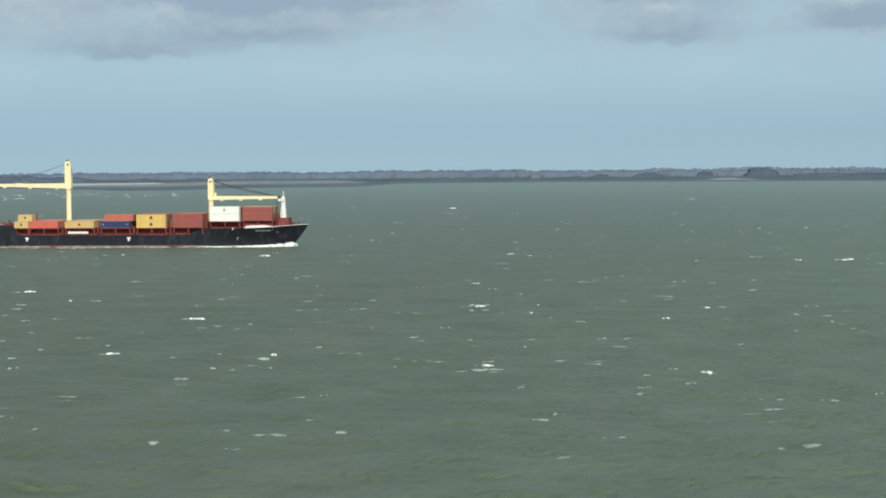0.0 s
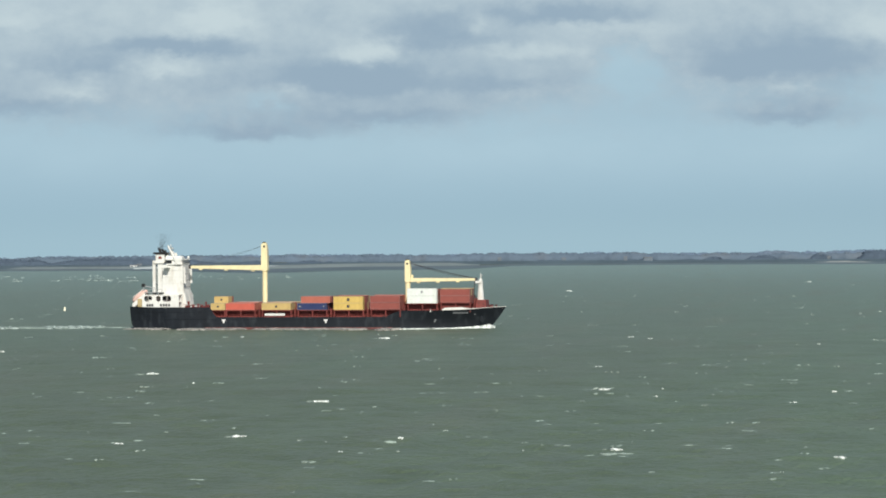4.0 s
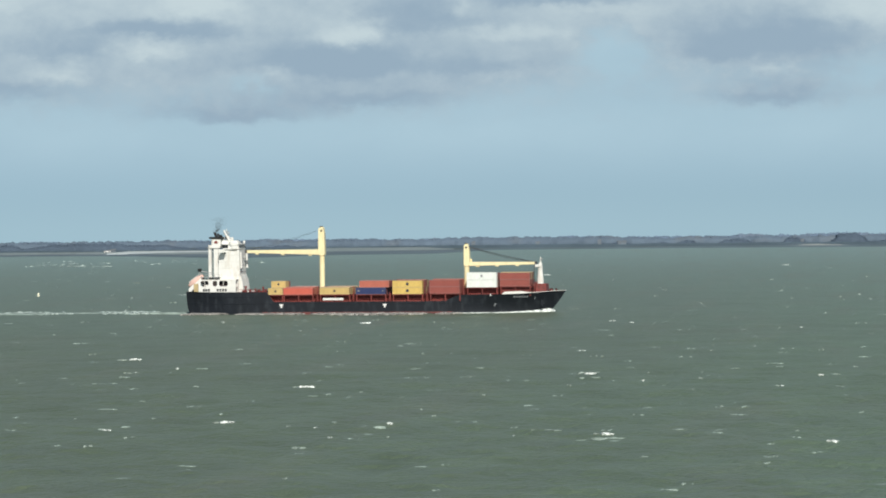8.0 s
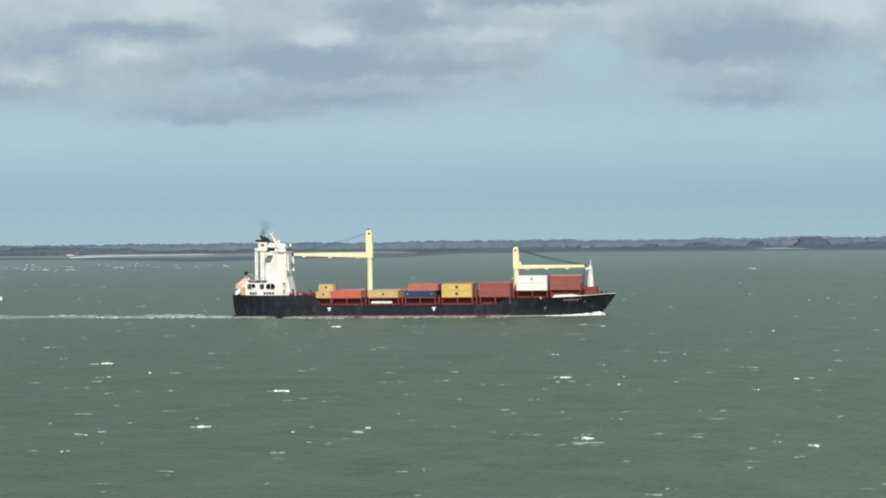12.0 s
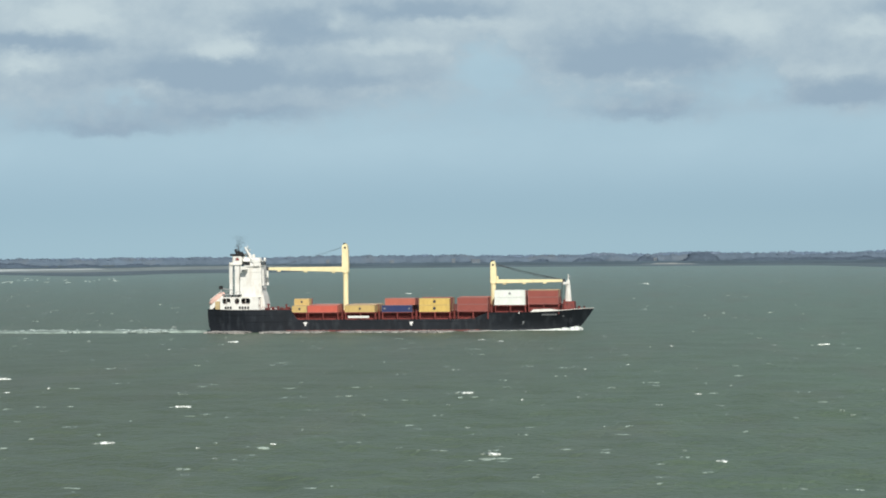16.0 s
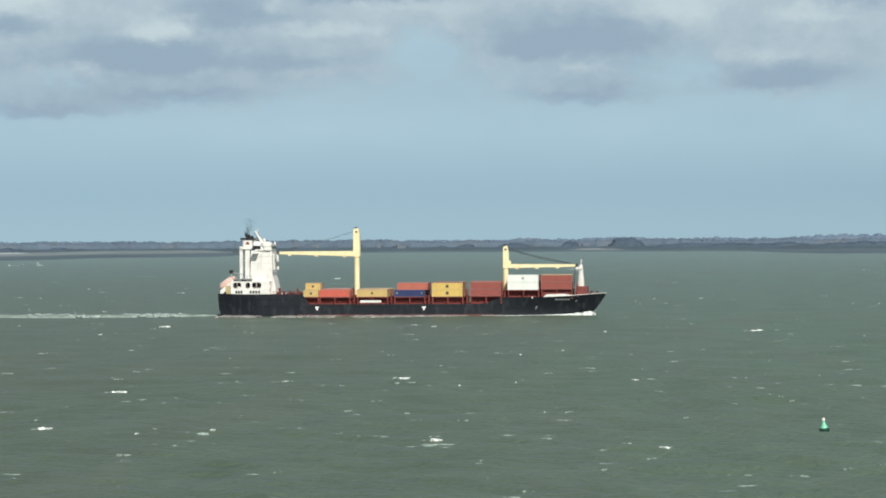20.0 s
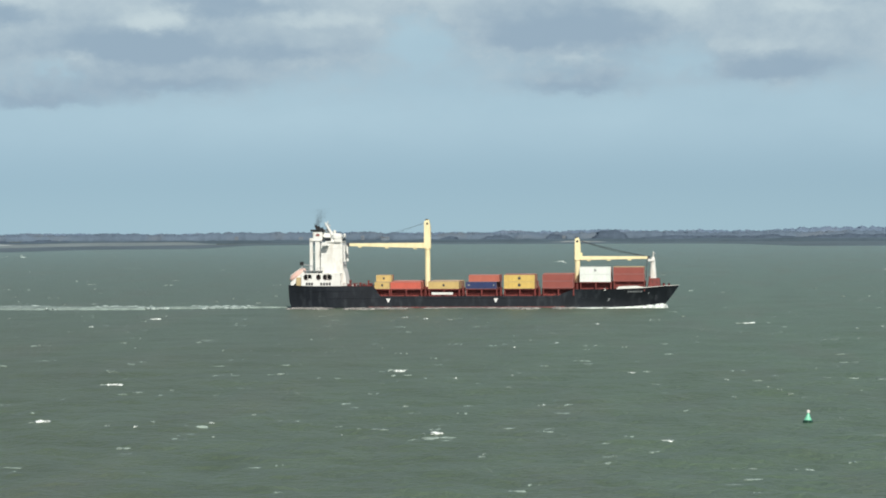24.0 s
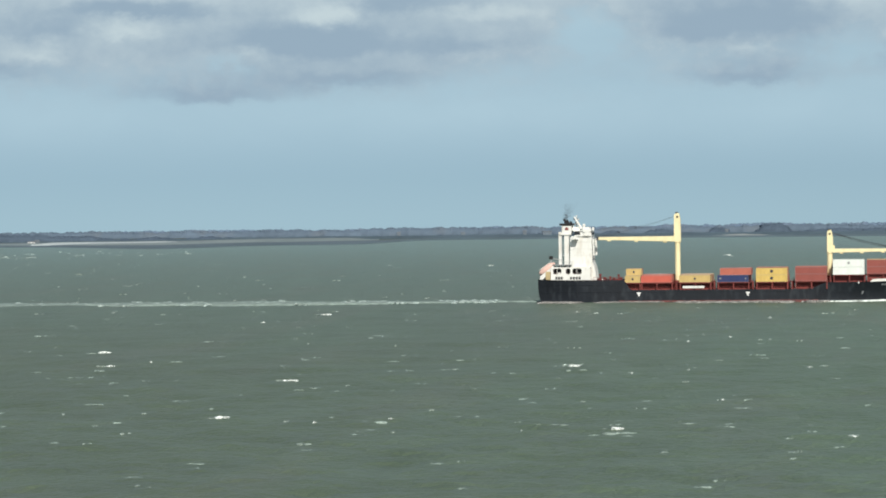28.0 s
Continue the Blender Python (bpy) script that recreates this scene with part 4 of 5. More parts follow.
part("funnel_cap", block(bmesh.new(), -67.4, -62.4, -3.9, 3.9, 28.6, 29.4, 0.1), M["black"], funnel)
part("funnel_emblem", prism(bmesh.new(), [(-65.3, 26.8), (-63.9, 26.8), (-63.9, 27.5), (-64.6, 27.9), (-65.3, 27.5)], -3.68, -3.55), M["oxide"], funnel, "small red emblem")
for x, y, h, lean in ((-65.0, -1.2, 1.7, -0.9), (-64.4, 0.8, 1.3, -0.6), (-63.2, -0.6, 0.8, -0.2)):
    part("exhaust_pipe", tube(bmesh.new(), (x, y, 29.3), (x + lean, y, 29.4 + h), 0.55, 0.45, 10), M["black"], funnel)


# ---- cranes: column, slewing head, jib, wires
def crane(x, y, base, joint, top, head_x0, head_x1, jib_end, jib_z0, jib_z1, jib_tip0, jib_tip1, lumps, wire):
    col = part("crane_column", lathe(bmesh.new(), [(1.25, base), (1.05, base + 1.0), (1.0, joint - 0.6), (1.2, joint - 0.3), (1.2, joint)], 16, x, y), M["crane"], ship,
               "cream-yellow crane column", smooth=False)
    part("crane_pedestal", lathe(bmesh.new(), [(1.5, base - 0.1), (1.4, base + 0.5), (1.3, base + 3.4), (1.12, base + 3.6)], 16, x, y), M["oxide"], col, "red painted pedestal")
    head = bmesh.new()
    prism(head, [(head_x0, joint), (head_x1, joint), (head_x1 - 0.1, top - 3.0), (head_x1 - 0.45, top - 0.8), (head_x1 - 0.75, top), (x - 0.25, top - 0.15), (head_x0 + 0.15, top - 0.5), (head_x0 + 0.05, top - 1.6)], y - 1.1, y + 1.1)
    hd = part("slewing_head", head, M["crane"], col)
    part("head_sheave", tube(bmesh.new(), (x, y - 1.2, top - 1.5), (x, y + 1.2, top - 1.5), 0.42, n=12), M["black"], col)
    part("head_cap", block(bmesh.new(), x - 0.75, x + 0.2, y - 0.8, y + 0.8, top - 0.25, top + 0.3, 0.08), M["black"], col)
    s = 1 if jib_end > x else -1
    start = head_x1 if s > 0 else head_x0
    bm = bmesh.new()
    a = [bm.verts.new((start, y + q, z)) for q in (-0.9, 0.9) for z in (jib_z0, jib_z1)]
    b = [bm.verts.new((jib_end, y + q, z)) for q in (-0.5, 0.5) for z in (jib_tip0, jib_tip1)]
    for q in ((0, 1, 3, 2),):
        bm.faces.new([a[i] for i in q])
        bm.faces.new([b[i] for i in q])
    for i, j in ((0, 1), (1, 3), (3, 2), (2, 0)):
        bm.faces.new((a[i], a[j], b[j], b[i]))
    bmesh.ops.recalc_face_normals(bm, faces=bm.faces[:])
    bmesh.ops.bevel(bm, geom=bm.edges[:], offset=0.1, segments=1, affect="EDGES")
    part("jib", bm, M["crane"], col, "long cream-yellow box jib laid down level")
    for k in lumps:
        px = start + (jib_end - start) * k
        z = jib_z0 + (jib_tip0 - jib_z0) * k
        part("jib_bracket", block(bmesh.new(), px - 0.7, px + 0.7, y - 0.6, y + 0.6, z - 0.5, z + 0.1, 0.15), M["crane"], col)
    for k, sag in ((0.0, 0.2), (0.35, 0.5), (-0.35, 0.9)):
        pts = []
        for i in range(11):
            u = i / 10
            p = Vector((x + s * 0.8, y + k, top - 1.2)).lerp(Vector((jib_end - s * 0.8, y + k, jib_tip1 + 0.15)), u)
            pts.append(p - Vector((0, 0, sag * 4 * u * (1 - u))))
        bm = bmesh.new()
        for p, q in zip(pts, pts[1:]):
            tube(bm, p, q, wire, n=5, caps=False)
        part("luffing_wire", bm, M["rope"], col, "dark slack wire rope")
    part("jib_head", block(bmesh.new(), min(jib_end, jib_end + s * 0.9), max(jib_end, jib_end + s * 0.9), y - 0.45, y + 0.45, jib_tip0 - 0.1, jib_tip1 + 0.2, 0.1), M["rope"], col, "dark sheave block at the jib end")
    part("operator_cab", block(bmesh.new(), x + s * 1.2 - 0.6, x + s * 1.2 + 0.6, y + 1.15, y + 2.4, joint + 0.5, joint + 2.6, 0.12), M["crane"], col)
    part("ladder", block(bmesh.new(), x - s * 1.15 - 0.08, x - s * 1.15 + 0.08, y - 0.35, y + 0.35, joint + 0.4, top - 2.5), M["grey"], col)
    return col


crane(-22.2, -1.0, 3.6, 22.0, 33.0, -23.5, -20.9, -52.6, 22.0, 24.1, 22.9, 24.0, (0.12, 0.5, 0.86), 0.028)
crane(35.6, -1.0, 5.0, 17.4, 25.9, 34.6, 36.9, 62.4, 17.2, 18.75, 17.6, 18.6, (0.12, 0.42, 0.73), 0.075)

# ---- forecastle: jib rest, red deckhouse, small gear
rest = part("fore_mast", lathe(bmesh.new(), [(1.35, 9.9), (1.2, 12.5), (0.9, 15.5), (1.0, 15.7), (0.7, 18.0), (0.6, 18.4)], 12, 64.5, -0.6), M["white"], ship, "white tapered foremast with jib rest")
part("jib_rest", block(bmesh.new(), 62.6, 65.2, -1.9, 0.7, 16.6, 17.6, 0.1, (1.0, 1.0)), M["white"], rest)
part("mast_pole", tube(bmesh.new(), (64.6, -0.6, 18.2), (64.6, -0.6, 20.6), 0.22, 0.14, 8), M["white"], rest)
part("mast_light", lathe(bmesh.new(), [(0.15, 19.4), (0.3, 19.5), (0.3, 19.9), (0.15, 20.0)], 8, 65.1, -0.6), M["grey"], rest)
part("hook_wire", tube(bmesh.new(), (62.3, -0.9, 17.7), (61.9, -0.9, 10.2), 0.14, n=6), M["rope"], rest)
part("fore_house", block(bmesh.new(), 63.0, 67.4, -4.0, 3.4, 6.6, 10.2, 0.15, (0.85, 0.9)), M["oxide"], ship)
part("wave_breaker", prism(bmesh.new(), [(62.5, 6.6), (62.9, 6.6), (63.5, 11.0), (63.2, 11.0)], -6.0, 6.0), M["oxide"], ship)
for x, y in ((68.6, -2.2), (68.6, 2.2), (70.6, 0.0)):
    part("windlass", lathe(bmesh.new(), [(0.7, 6.9), (0.7, 7.4), (0.35, 7.5), (0.35, 8.2), (0.6, 8.3)], 10, x, y), M["oxide"], ship)
part("anchor", prism(bmesh.new(), [(65.3, 3.9), (66.3, 3.9), (66.1, 2.9), (66.6, 2.5), (65.8, 2.0), (65.0, 2.5), (65.5, 2.9)], -5.6, -5.1), M["hull"], ship)
part("mooring_bollard", lathe(bmesh.new(), [(0.42, 5.75), (0.42, 6.3), (0.25, 6.45)], 10, 46.4, -9.9), M["white"], ship)


# ------------------------------------------------------------------ cargo
def container(long, high, paint, label, emblem=None):
    """Lies on z = 0, from x = 0 to its length, centred on y."""
    root = new("shipping_container")
    tagged(root, label, "container", group="containers on the ship")
    w = 2.438
    bm = bmesh.new()
    for x in (0.0, long - 0.16):
        for y in (-w / 2, w / 2 - 0.16):
            block(bm, x, x + 0.16, y, y + 0.16, 0.0, high)
    for y in (-w / 2, w / 2 - 0.12):
        for z0, z1 in ((0.02, 0.18), (high - 0.14, high - 0.01)):
            block(bm, 0.16, long - 0.16, y, y + 0.12, z0, z1)
    for x in (0.0, long - 0.14):
        for z0, z1 in ((0.02, 0.18), (high - 0.14, high - 0.01)):
            block(bm, x, x + 0.14, -w / 2 + 0.16, w / 2 - 0.16, z0, z1)
    part("frame", bm, M[paint + "_edge"], root, "chalky worn steel frame")
    n = 40 if long > 8 else 20
    for s in (-1, 1):
        bm = bmesh.new()
        prev = None
        for k in range(n * 2 + 1):
            x = 0.16 + (long - 0.32) * k / (n * 2)
            y = s * (w / 2 - (0.075 if k % 4 < 2 else 0.03))
            cur = (bm.verts.new((x, y, 0.17)), bm.verts.new((x, y, high - 0.13)))
            if prev:
                bm.faces.new((prev[0], cur[0], cur[1], prev[1]))
            prev = cur
        bmesh.ops.recalc_face_normals(bm, faces=bm.faces[:])
        part("side_panel", bm, M[paint], root)
    part("roof", block(bmesh.new(), 0.1, long - 0.1, -w / 2 + 0.1, w / 2 - 0.1, high - 0.1, high - 0.03), M[paint + "_roof"], root, "roof tinted towards light grey")
    part("floor", block(bmesh.new(), 0.1, long - 0.1, -w / 2 + 0.1, w / 2 - 0.1, 0.05, 0.17), M["dark"], root)
    part("end_panel", block(bmesh.new(), long - 0.1, long - 0.05, -w / 2 + 0.16, w / 2 - 0.16, 0.18, high - 0.14), M[paint], root)
    for s in (-1, 1):
        door = part("door", block(bmesh.new(), 0.03, 0.09, min(s * 0.02, s * 1.05), max(s * 0.02, s * 1.05), 0.18, high - 0.14), M[paint], root)
        for y in (0.3, 0.75):
            part("lock_rod", tube(bmesh.new(), (0.0, s * y, 0.2), (0.0, s * y, high - 0.16), 0.025, n=5), M["grey"], door)
    if emblem:
        size, material, kind = emblem
        for s in (-1,):
            cx, cz = long / 2, high * 0.52
            if kind == "round":
                ol = [(cx + size * math.cos(k * math.pi / 5), cz + size * 1.05 * math.sin(k * math.pi / 5)) for k in range(10)]
            else:
                ol = [(0.7, cz - size), (1.5, cz - size), (1.5, cz + size), (0.7, cz + size)]
                far = [(long - 1.3, cz - size), (long - 0.8, cz - size), (long - 0.8, cz + size), (long - 1.3, cz + size)]
                part("emblem", prism(bmesh.new(), far, -w / 2 - 0.012, -w / 2 + 0.02), M[material], root, "small pale mark")
            part("emblem", prism(bmesh.new(), ol, -w / 2 - 0.012, -w / 2 + 0.02), M[material], root, "plain dark emblem" if material != "white" else "pale emblem")
    return root


TALL, LOW = 2.896, 2.591
SPEC = {
    "yellow": (11.75, LOW, "box_yellow", "yellow forty-foot steel container with a dark round emblem", (0.60, "rope", "round")),
    "ochre": (11.75, LOW, "box_ochre", "ochre-tan forty-foot steel container with a dark round emblem", (0.45, "rope", "round")),
    "small_yellow": (5.85, LOW, "box_ochre", "ochre-tan twenty-foot steel container with a dark emblem", (0.45, "rope", "round")),
    "tomato": (11.75, LOW, "box_tomato", "bright tomato-red forty-foot steel container"),
    "coral": (11.75, LOW, "box_coral", "faded coral-red forty-foot steel container"),
    "brown": (11.75, LOW, "box_brown", "dull brown-red forty-foot steel container"),
    "blue": (11.75, LOW, "box_blue", "dark navy-blue forty-foot steel container", (0.26, "faded", "square")),
    "white": (11.75, TALL, "box_white", "white refrigerated forty-foot container with a dark emblem", (0.5, "grey", "round")),
    "plain_white": (11.75, TALL, "box_white", "plain white refrigerated forty-foot container"),
    "tan": (11.75, TALL, "box_tan", "tan high forty-foot steel container"),
    "pink": (11.75, TALL, "box_coral", "faded coral-red high forty-foot container"),
    "grey": (11.75, TALL, "box_grey", "grey high forty-foot steel container"),
    "small_brown": (5.85, LOW, "box_brown", "dull brown-red twenty-foot steel container"),
}
KINDS = {k: container(*v) for k, v in SPEC.items()}
used = set()
cargo = []        # (thing, place on the ship)


def put(kind, x, y, z):
    ob = KINDS[kind] if kind not in used else copy_thing(KINDS[kind], Matrix())
    used.add(kind)
    cargo.append((ob, Matrix.Translation((x, y, z))))


# for each bay, tiers of colours from starboard to port (None: empty slot)
# inner rows lean to brown, partly to paint the shade on container ends
LOAD = {
    0: [["small_yellow", "small_yellow", "small_brown", "small_yellow", "small_brown", "small_yellow"], [None, None, "small_yellow", "small_yellow", "small_brown"]],
    1: [["tomato", "coral", "pink", "pink", "brown", "brown", "pink", "brown", "grey"]],
    2: [["ochre", "tan", "ochre", "pink", "tan", "brown", "tan", "brown", "tan"]],
    3: [["blue", "brown", "blue", "brown", "brown", "brown", "blue", "brown", "brown"], [None, "coral", "brown", "brown", "coral", "brown"]],
    4: [["yellow", "brown", "brown", "tan", "brown", "brown", "coral", "brown", "brown"], ["yellow", "coral", "brown", "brown", "tan", "brown"]],
    5: [["brown", "brown", "brown", "brown", "coral", "brown", "brown", "brown", "coral"], ["brown", "brown", "brown", "pink", "coral", "brown", "brown"]],
    6: [["plain_white", "brown", "grey", "brown", "grey", "plain_white", "grey"], ["white", "brown", "brown", "grey", "brown"]],
    7: [["brown", "brown", "brown", "coral", "brown"], ["brown", "tan", "brown", "tan"]],
}
for bay, tiers in LOAD.items():
    x, long, z = BAYS[bay]
    n = ROWS[bay]
    for level, tier in enumerate(tiers):
        for i, kind in enumerate(tier):
            if kind:
                under = SPEC[tiers[0][i]][1] + 0.02 if level else 0.0
                shift = 0.9 if (bay, level) == (3, 1) else 0.0
                put(kind, x + shift, -(n - 1) * 2.55 / 2 + 2.55 * i, z + under)

# gangway stowed at the ship's side
gangway = new("gangway")
tagged(gangway, "white stowed gangway ladder hung along the ship's side", "gangway")
part("ladder_frame", block(bmesh.new(), -19.6, -11.4, -11.75, -11.45, 4.35, 5.2, 0.05), M["white"], gangway)
for k in range(9):
    x = -19.2 + 0.93 * k
    part("tread", block(bmesh.new(), x, x + 0.12, -11.8, -11.4, 4.3, 5.25), M["mark"], gangway)

# free-fall lifeboat on its ramp
lifeboat = new("lifeboat")
tagged(lifeboat, "orange enclosed free-fall lifeboat on the sloping stern ramp", "lifeboat")
bm = bmesh.new()
prof = []
for i in range(9):
    u = i / 8
    r = 1.35 * math.sin(math.pi * (0.08 + 0.87 * u)) ** 0.55
    prof.append((r, -3.6 + 7.2 * u))
lathe(bm, prof, 14)
bt = part("boat_hull", bm, M["orange"], lifeboat, smooth=True)
part("boat_cabin", block(bmesh.new(), -0.9, 1.6, -0.8, 0.8, 1.2, 3.0, 0.3), M["orange"], lifeboat)
part("boat_window", block(bmesh.new(), 1.2, 1.66, -0.6, 0.6, 2.0, 2.5, 0.05), M["dark"], lifeboat)
part("keel_band", block(bmesh.new(), -1.42, -1.2, -0.3, 0.3, -2.8, 2.8, 0.06), M["white"], lifeboat)
BOAT_PLACE = pose(-71.9, -7.1, 12.1) @ pose(0, 0, 0, 0, 54, 0)


# ------------------------------------------------------------------ foam: bow wave, side wash and wake, in the ship's space
def make_wash():
    rng = random.Random(5)
    wave = Heap()
    for s in (-1, 1):
        for i in range(420):
            u = rng.random() ** 1.1
            a = 74.5 - 48 * u
            p = hull_point(a, 0.3)
            off = rng.uniform(0.0, 0.6 + 2.2 * u)
            h = (1.6 * (1 - u) ** 6 + 0.24 * (1 - 0.3 * u)) * rng.uniform(0.6, 1.1)
            wave.lump((p.x + rng.uniform(-0.6, 0.6), (p.y - off) * (1 if s < 0 else -1), 0.12 + h * 0.15), rng.uniform(0.5, 1.4), rng.uniform(0.3, 0.7), h * 0.8, rng, turn=rng.uniform(-0.3, 0.3))
    bow = tagged(wave.make("bow_wave", M["foam"]), "white bow wave breaking along the hull", "foam", kind="stuff")
    # spread wide to stand in for the stripe's reflection on the water too
    side = Heap()
    for i in range(900):
        a = rng.uniform(-74, 36)
        k = noise.noise(Vector((a * 0.10, 2.0, 0)))
        if k < -0.12:
            continue
        p = hull_point(a, 0.0)
        side.lump((p.x, p.y - rng.random() ** 1.4 * (15.0 + 8.0 * k), 0.26), rng.uniform(0.5, 2.4), rng.uniform(0.4, 1.0), rng.uniform(0.14, 0.30), rng, skirt=0.9)
    wash = tagged(side.make("side_wash", M["foam_reflect"]), "thin foam along the waterline, with the red stripe's reflection painted in", "foam", kind="stuff")
    trail, crest = Heap(), Heap()
    cols, rows = 17, 300
    for i in range(rows):
        d = 0.4 + 1.15 * i
        wide = (9.0 + 10.0 * min(1.0, d / 120)) * (0.85 + 0.45 * noise.noise(Vector((d * 0.045, 1.5, 7.0))))
        shift = 5.0 * noise.noise(Vector((d * 0.02, 6.5, 2.0))) * min(1.0, d / 40)
        for j in range(cols):
            q = -1 + 2 * j / (cols - 1)
            rim = abs(q) > 0.99
            z = -0.7 if rim else 0.62 - 0.25 * q * q - 0.3 * smoothstep(150, 340, d) + 0.16 * noise.noise(Vector((d * 0.35, q * wide * 0.4, 3.0))) + rng.uniform(-0.03, 0.03)
            trail.v.append((-73.5 - d + rng.uniform(-0.4, 0.4), shift + q * wide + rng.uniform(-0.5, 0.5), z))
    for i in range(rows - 1):
        for j in range(cols - 1):
            trail.f.append((i * cols + j, i * cols + j + 1, (i + 1) * cols + j + 1, (i + 1) * cols + j))
    for i in range(1100):
        u = rng.random() ** 1.7
        d = 3 + 300 * u
        y = rng.gauss(0, 0.55) * (8.5 + 10.0 * min(1.0, d / 160))
        if noise.noise(Vector((d * 0.05, y * 0.07, 9.0))) < -0.02 + 0.12 * u:
            continue
        crest.lump((-73 - d, y, 0.42), rng.uniform(0.5, 1.9), rng.uniform(0.4, 1.0), rng.uniform(0.12, 0.46) * (1 - 0.6 * u) * smoothstep(0, 10, d), rng)
    t1 = tagged(trail.make("wake", M["foam_thin"]), "long pale wake of churned water behind the ship", "wake", kind="stuff")
    t2 = tagged(crest.make("wake_crests", M["foam_wake"]), "small white crests in the wake", "foam", kind="stuff")
    return [bow, wash, t1, t2]


wash_things = make_wash()


# ------------------------------------------------------------------ whitecaps, in groups that heave and drift with the waves
def crest_near(rng, c, tries=7):
    """The highest of some places round c, with its height."""
    near = [c + Vector((rng.uniform(-6, 6), rng.uniform(-11, 11), 0)) for k in range(tries)]
    best = max(near, key=surface_z)
    return best, surface_z(best)


def cap_place(rng, near, far, bias):
    r = EYE_Z / (EYE_Z / near + (EYE_Z / far - EYE_Z / near) * rng.random() ** bias)
    return polar(rng.uniform(-22, 11), r), r


def make_whitecaps():
    groups = []
    tails = [Heap() for k in range(3)]
    for g in range(10):
        rng = random.Random(100 + g)
        heap = Heap()
        for i in range(40):
            c, r = cap_place(rng, 285, 2300, 0.50)
            if rng.random() > 0.27 - 0.42 * smoothstep(640, 330, r) + 0.8 * noise.noise(Vector((c.x * 0.006, c.y * 0.003, 0.5))) - 0.30 * smoothstep(900, 1500, r):
                continue
            if abs(c.y - 1092) < 26:
                continue
            big = rng.random() ** 2.6
            wide = (0.28 + 1.15 * big) * (0.55 + 0.45 * r / 600)
            high = (0.16 + 0.18 * big) * (0.60 + 0.40 * r / 800)
            c, zz = crest_near(rng, c)
            slope = rng.gauss(0, 0.25)
            n = rng.randint(3, 5) + int(5 * big)
            for k in range(n):
                q = rng.uniform(-1, 1)
                heap.lump((c.x + q * wide, c.y + q * wide * slope + rng.gauss(0, 0.15), zz + high * 0.1), wide * rng.uniform(0.30, 0.62), rng.uniform(0.25, 0.7),
                          high * rng.uniform(0.45, 1.1) * (1 - 0.55 * q * q), rng, rough=0.38)
            if big > 0.15 or rng.random() < 0.4:
                tail = tails[g % 3]
                for k in range(rng.randint(2, 5)):
                    tail.lump((c.x - wide * rng.uniform(-0.6, 2.6), c.y + rng.uniform(0.0, 2.2), zz - 0.05), wide * rng.uniform(0.35, 0.95), rng.uniform(0.4, 1.2), rng.uniform(0.08, 0.16), rng, rings=2)
        groups.append(tagged(heap.make("whitecaps", M["foam"]), "scattered small white wave crests on the choppy water", "whitecaps", kind="stuff"))
    for g, heap in enumerate(tails):
        rng = random.Random(300 + g)
        for i in range(80):
            c, r = cap_place(rng, 285, 2700, 0.55)
            if abs(c.y - 1092) < 26 or rng.random() < 0.93 * smoothstep(680, 340, r):
                continue
            c, zz = crest_near(rng, c, 3)
            wide = (0.25 + 1.1 * rng.random() ** 2) * (0.55 + 0.45 * r / 600)
            for k in range(rng.randint(1, 4)):
                q = rng.gauss(0, 0.7)
                heap.lump((c.x + q * wide, c.y + rng.gauss(0, 0.4), zz), wide * rng.uniform(0.25, 0.6), rng.uniform(0.4, 1.2), rng.uniform(0.08, 0.20), rng, rings=2)
        groups.append(tagged(heap.make("broken_foam", M["foam_dim"]), "dull broken foam left behind small crests", "foam", kind="stuff"))
    rng = random.Random(58)
    heap = Heap()
    for i in range(230):
        c, r = cap_place(rng, 1130, 2800, 0.8)
        c, zz = crest_near(rng, c, 3)
        wide = 0.5 + 1.6 * rng.random() ** 2
        for k in range(rng.randint(1, 3)):
            heap.lump((c.x + rng.gauss(0, 0.7) * wide, c.y + rng.gauss(0, 2.0), zz), wide * rng.uniform(0.3, 0.7), 0.9, rng.uniform(0.15, 0.45), rng)
    groups.append(tagged(heap.make("distant_whitecaps", M["foam_dim"]), "faint far-off wave crests behind the ship", "whitecaps", kind="stuff"))
    # foam remains, with many more streaks added to imitate sky glints on wavelets
    rng = random.Random(31)
    heap = Heap()
    for i in range(900):
        c, r = cap_place(rng, 285, 2400, 0.6)
        if rng.random() < 0.65 * smoothstep(700, 340, r):
            continue
        wide = rng.uniform(0.5, 2.4) * (0.55 + 0.45 * r / 600)
        zz = surface_z(c)
        slope = rng.gauss(0, 0.3)
        for k in range(rng.randint(2, 4)):
            q = rng.gauss(0, 0.7)
            heap.lump((c.x + q * wide, c.y + q * wide * slope + rng.gauss(0, 0.4), zz - 0.02), wide * rng.uniform(0.3, 0.7), rng.uniform(0.5, 1.3), 0.09, rng, rings=2)
    groups.append(tagged(heap.make("foam_and_glints", M["foam_thin"]), "thin grey-green foam streaks and painted sky glints on the water", "foam", kind="stuff"))
    rng = random.Random(77)
    heap = Heap()
    for i in range(110):
        a = rng.uniform(-21, -11.2)
        r = rng.gauss(2830, 130) + 40 * math.sin(a * 3)
        if noise.noise(Vector((a * 1.4, 3, 0))) < -0.1 + 0.3 * smoothstep(-12.5, -10, a):
            continue
        c = polar(a, r)
        for k in range(rng.randint(1, 4)):
            heap.lump((c.x + rng.gauss(0, 3.0), c.y + rng.gauss(0, 6), 0.1), rng.uniform(0.8, 3.0), 1.2, rng.uniform(0.2, 0.75), rng)
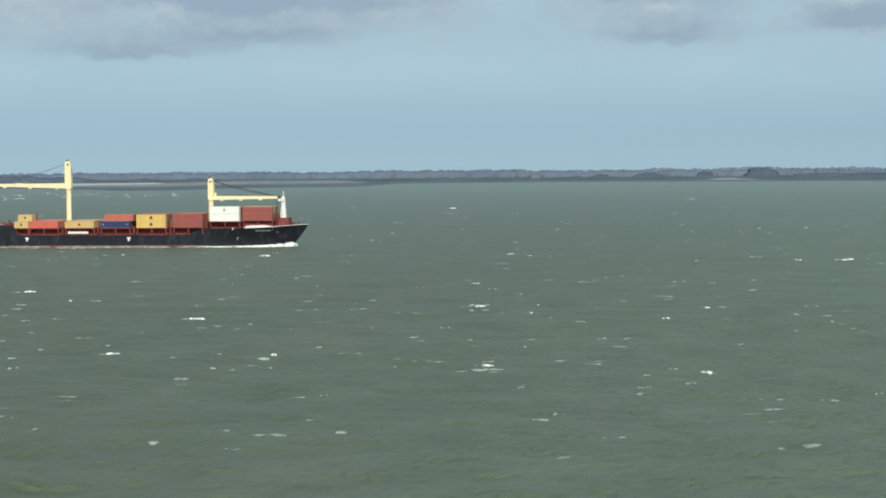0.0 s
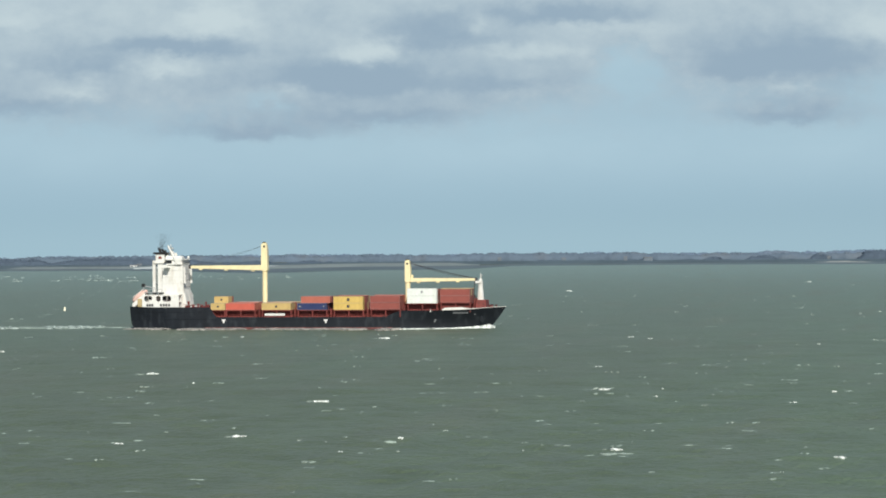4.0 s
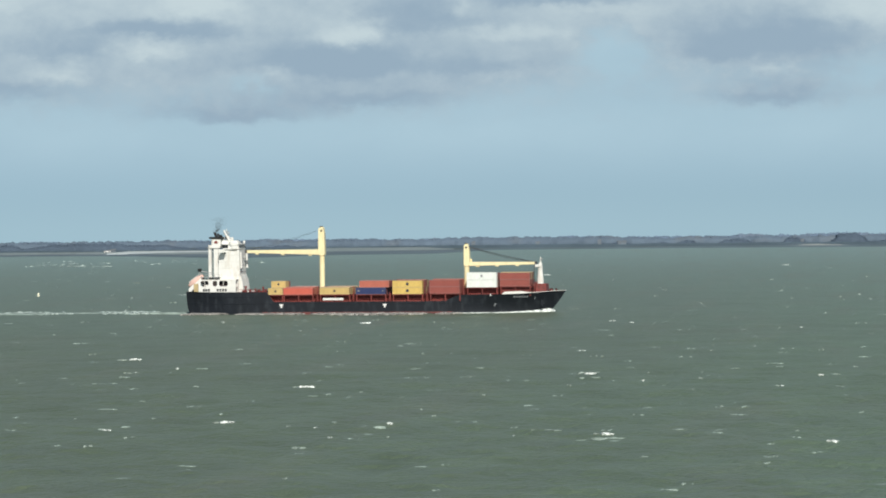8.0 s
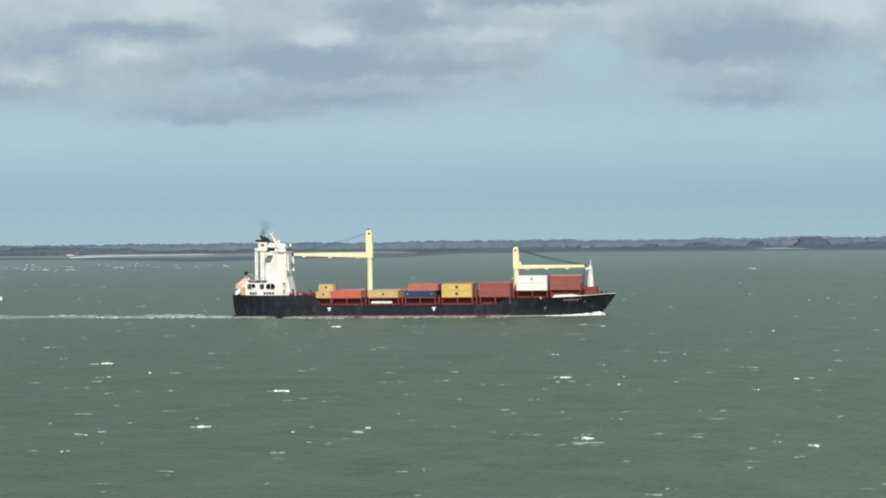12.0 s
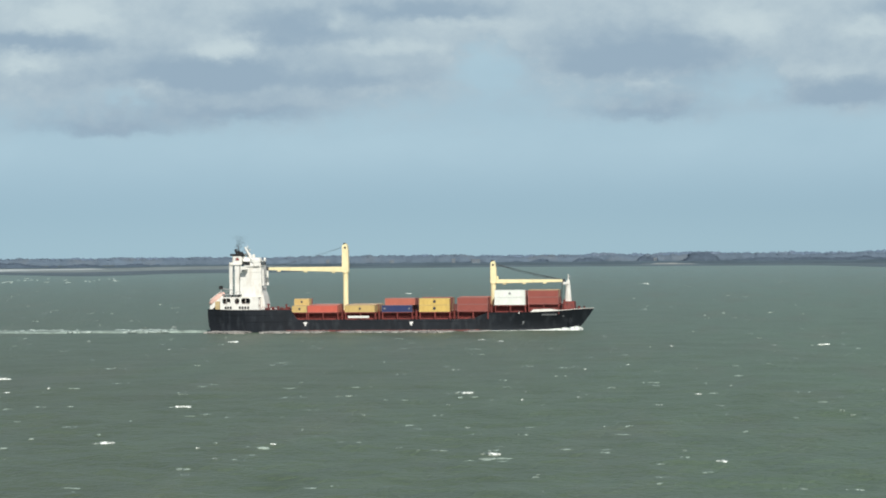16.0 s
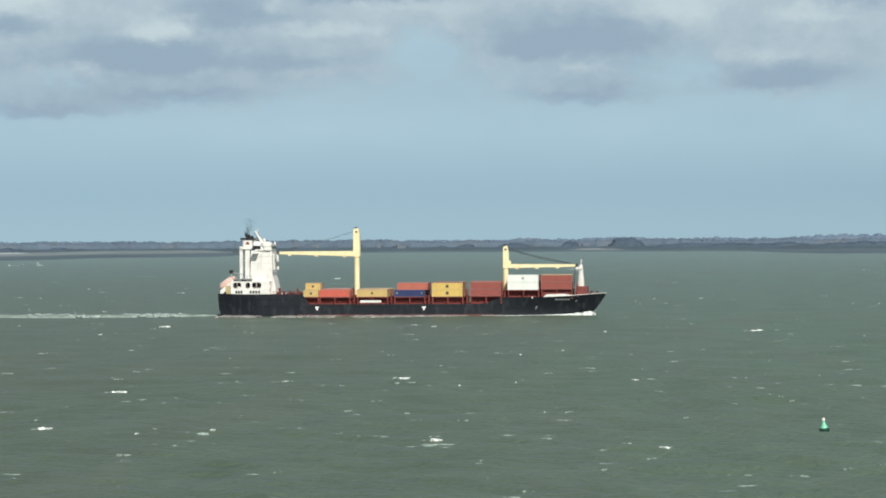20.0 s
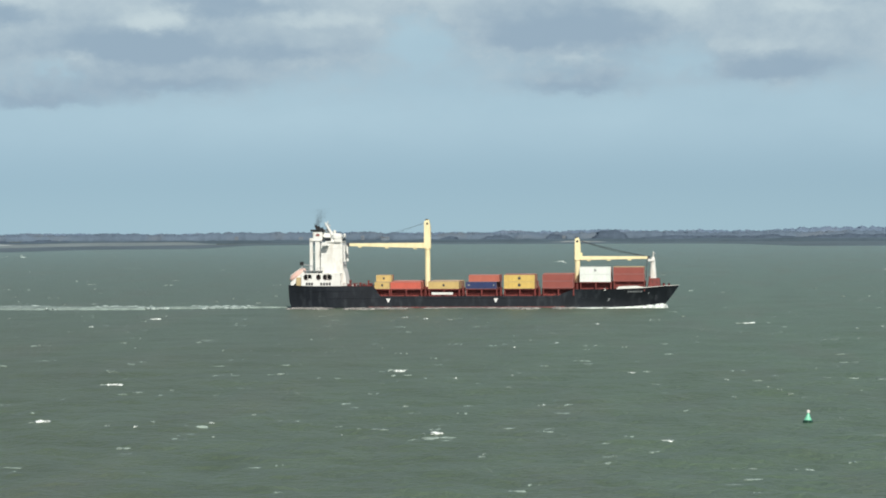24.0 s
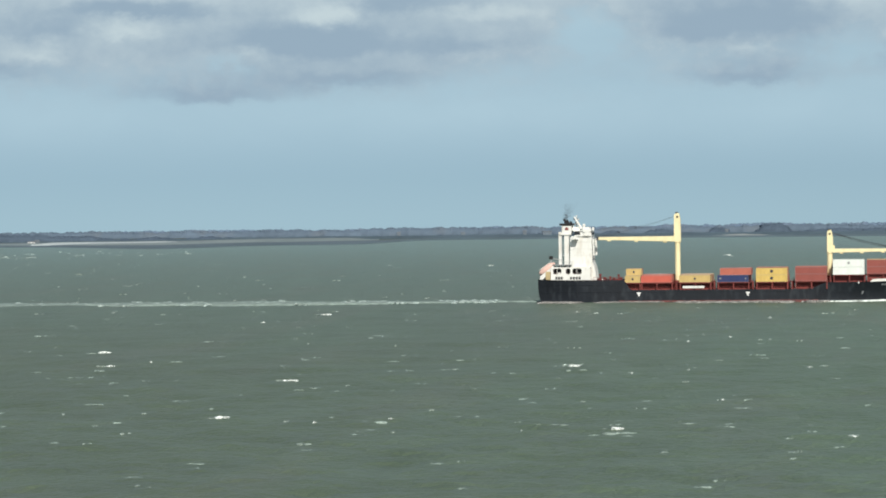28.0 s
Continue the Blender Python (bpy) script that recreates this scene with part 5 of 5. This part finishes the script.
    surf = tagged(heap.make("bar_surf", M["foam_wake"]), "rows of white breakers over a shallow bar", "surf", kind="stuff")
    return groups, surf


caps, surf = make_whitecaps()


# ------------------------------------------------------------------ buoys
def green_buoy():
    root = new("buoy")
    tagged(root, "green conical channel buoy with a pale topmark, floating upright", "buoy")
    part("float", lathe(bmesh.new(), [(0.7, -0.5), (0.85, -0.2), (0.85, 0.2), (0.7, 0.36)], 18), M["buoy_dark"], root, "weed-dark wet float")
    part("cone", lathe(bmesh.new(), [(0.66, 0.34), (0.42, 0.8), (0.26, 1.2), (0.17, 1.5)], 18), M["buoy_green"], root)
    part("topmark", lathe(bmesh.new(), [(0.14, 1.46), (0.26, 1.56), (0.27, 1.9), (0.12, 2.05)], 14), M["buoy_pale"], root, "pale pinkish topmark")
    part("lantern", lathe(bmesh.new(), [(0.08, 2.0), (0.1, 2.2), (0.05, 2.28)], 10), M["buoy_dark"], root)
    return root


def cream_buoy():
    root = new("buoy")
    tagged(root, "small cream-yellow pillar buoy on the water", "buoy")
    part("float", lathe(bmesh.new(), [(0.6, -0.5), (0.7, 0.0), (0.66, 0.4)], 14), M["buoy_yellow"], root)
    part("pillar", lathe(bmesh.new(), [(0.55, 0.38), (0.5, 1.4), (0.45, 1.9), (0.25, 2.05)], 14), M["buoy_yellow"], root)
    return root


channel_buoy, far_buoy = green_buoy(), cream_buoy()


# ------------------------------------------------------------------ funnel smoke
def make_smoke():
    """A thin haze of soot specks that widens and thins out above the exhaust pipes."""
    rng = random.Random(9)
    heap = Heap()
    for i in range(420):
        u = rng.random() ** 1.3
        x = -65.4 + 1.6 * u + rng.gauss(0, 0.35 + 1.25 * u)
        heap.lump((x, rng.gauss(0, 0.8), 30.7 + 6.0 * u + rng.gauss(0, 0.3)), rng.uniform(0.05, 0.10), 0.07, rng.uniform(0.05, 0.09), rng, n=4, rings=2, skirt=0.03)
    return tagged(heap.make("smoke", M["rope"]), "thin dark exhaust smoke above the funnel", "smoke", kind="stuff")


smoke = make_smoke()


# ------------------------------------------------------------------ everything that moves
def ship_pose(t, z=0.95):
    return pose(-131.28 + 8.4425 * (t - 14), 1091.7 - 0.3876 * (t - 14), z, 0, 0, math.degrees(math.atan2(-0.3876, 8.4425)))


def motions():
    times = (0.0, 7.0, 14.0, 21.0, 28.0)
    walk(ship, [(t, ship_pose(t)) for t in times])
    for ob, m in cargo:
        walk(ob, [(t, ship_pose(t) @ m) for t in times])
    walk(gangway, [(t, ship_pose(t)) for t in times])
    walk(lifeboat, [(t, ship_pose(t) @ BOAT_PLACE) for t in times])
    for ob in wash_things:
        walk(ob, [(t, ship_pose(t, 0)) for t in times])
    walk(smoke, [(t, ship_pose(t) @ pose(0.25 * math.sin(t * 0.8), 0, 0.3 * math.sin(t * 1.1))) for t in np.arange(0, 28.1, 2.0)])
    walk(water, [(t, pose(0.7 * t, -0.5 * t, 0)) for t in times])
    for g, ob in enumerate(caps):
        rows = []
        for k in range(57):
            t = 0.5 * k
            z = 0.24 * math.sin(2 * math.pi * (t / 4.1 + g / 10)) - 0.12 if g < 10 else (0.08 * math.sin(2 * math.pi * (t / 4.7 + g / 3)) if g < 13 else 0.0)
            rows.append((t, pose(0.7 * t, -0.5 * t, z)))
        walk(ob, rows)
    walk(surf, [(t, pose(0.15 * t, -0.6 * t, 0.12 * math.sin(t * 1.3))) for t in np.arange(0, 28.1, 1.0)])
    walk(backdrop, [(t, pose(0, 0, 0.9 * (t - 15), 0, 0, -0.052 * (t - 15))) for t in times])
    gb, yb = polar(4.023, 468.0), polar(-16.277, 1448.0)
    walk(channel_buoy, [(t, pose(gb.x, gb.y, 0.12 * math.sin(t * 1.6), 5 * math.sin(t * 1.3), 7 * math.sin(t * 0.9))) for t in np.arange(0, 28.1, 1.0)])
    walk(far_buoy, [(t, pose(yb.x, yb.y, 0.1 * math.sin(t * 1.4), 4 * math.sin(t * 1.1), 5 * math.sin(t * 0.8))) for t in np.arange(0, 28.1, 1.0)])


motions()
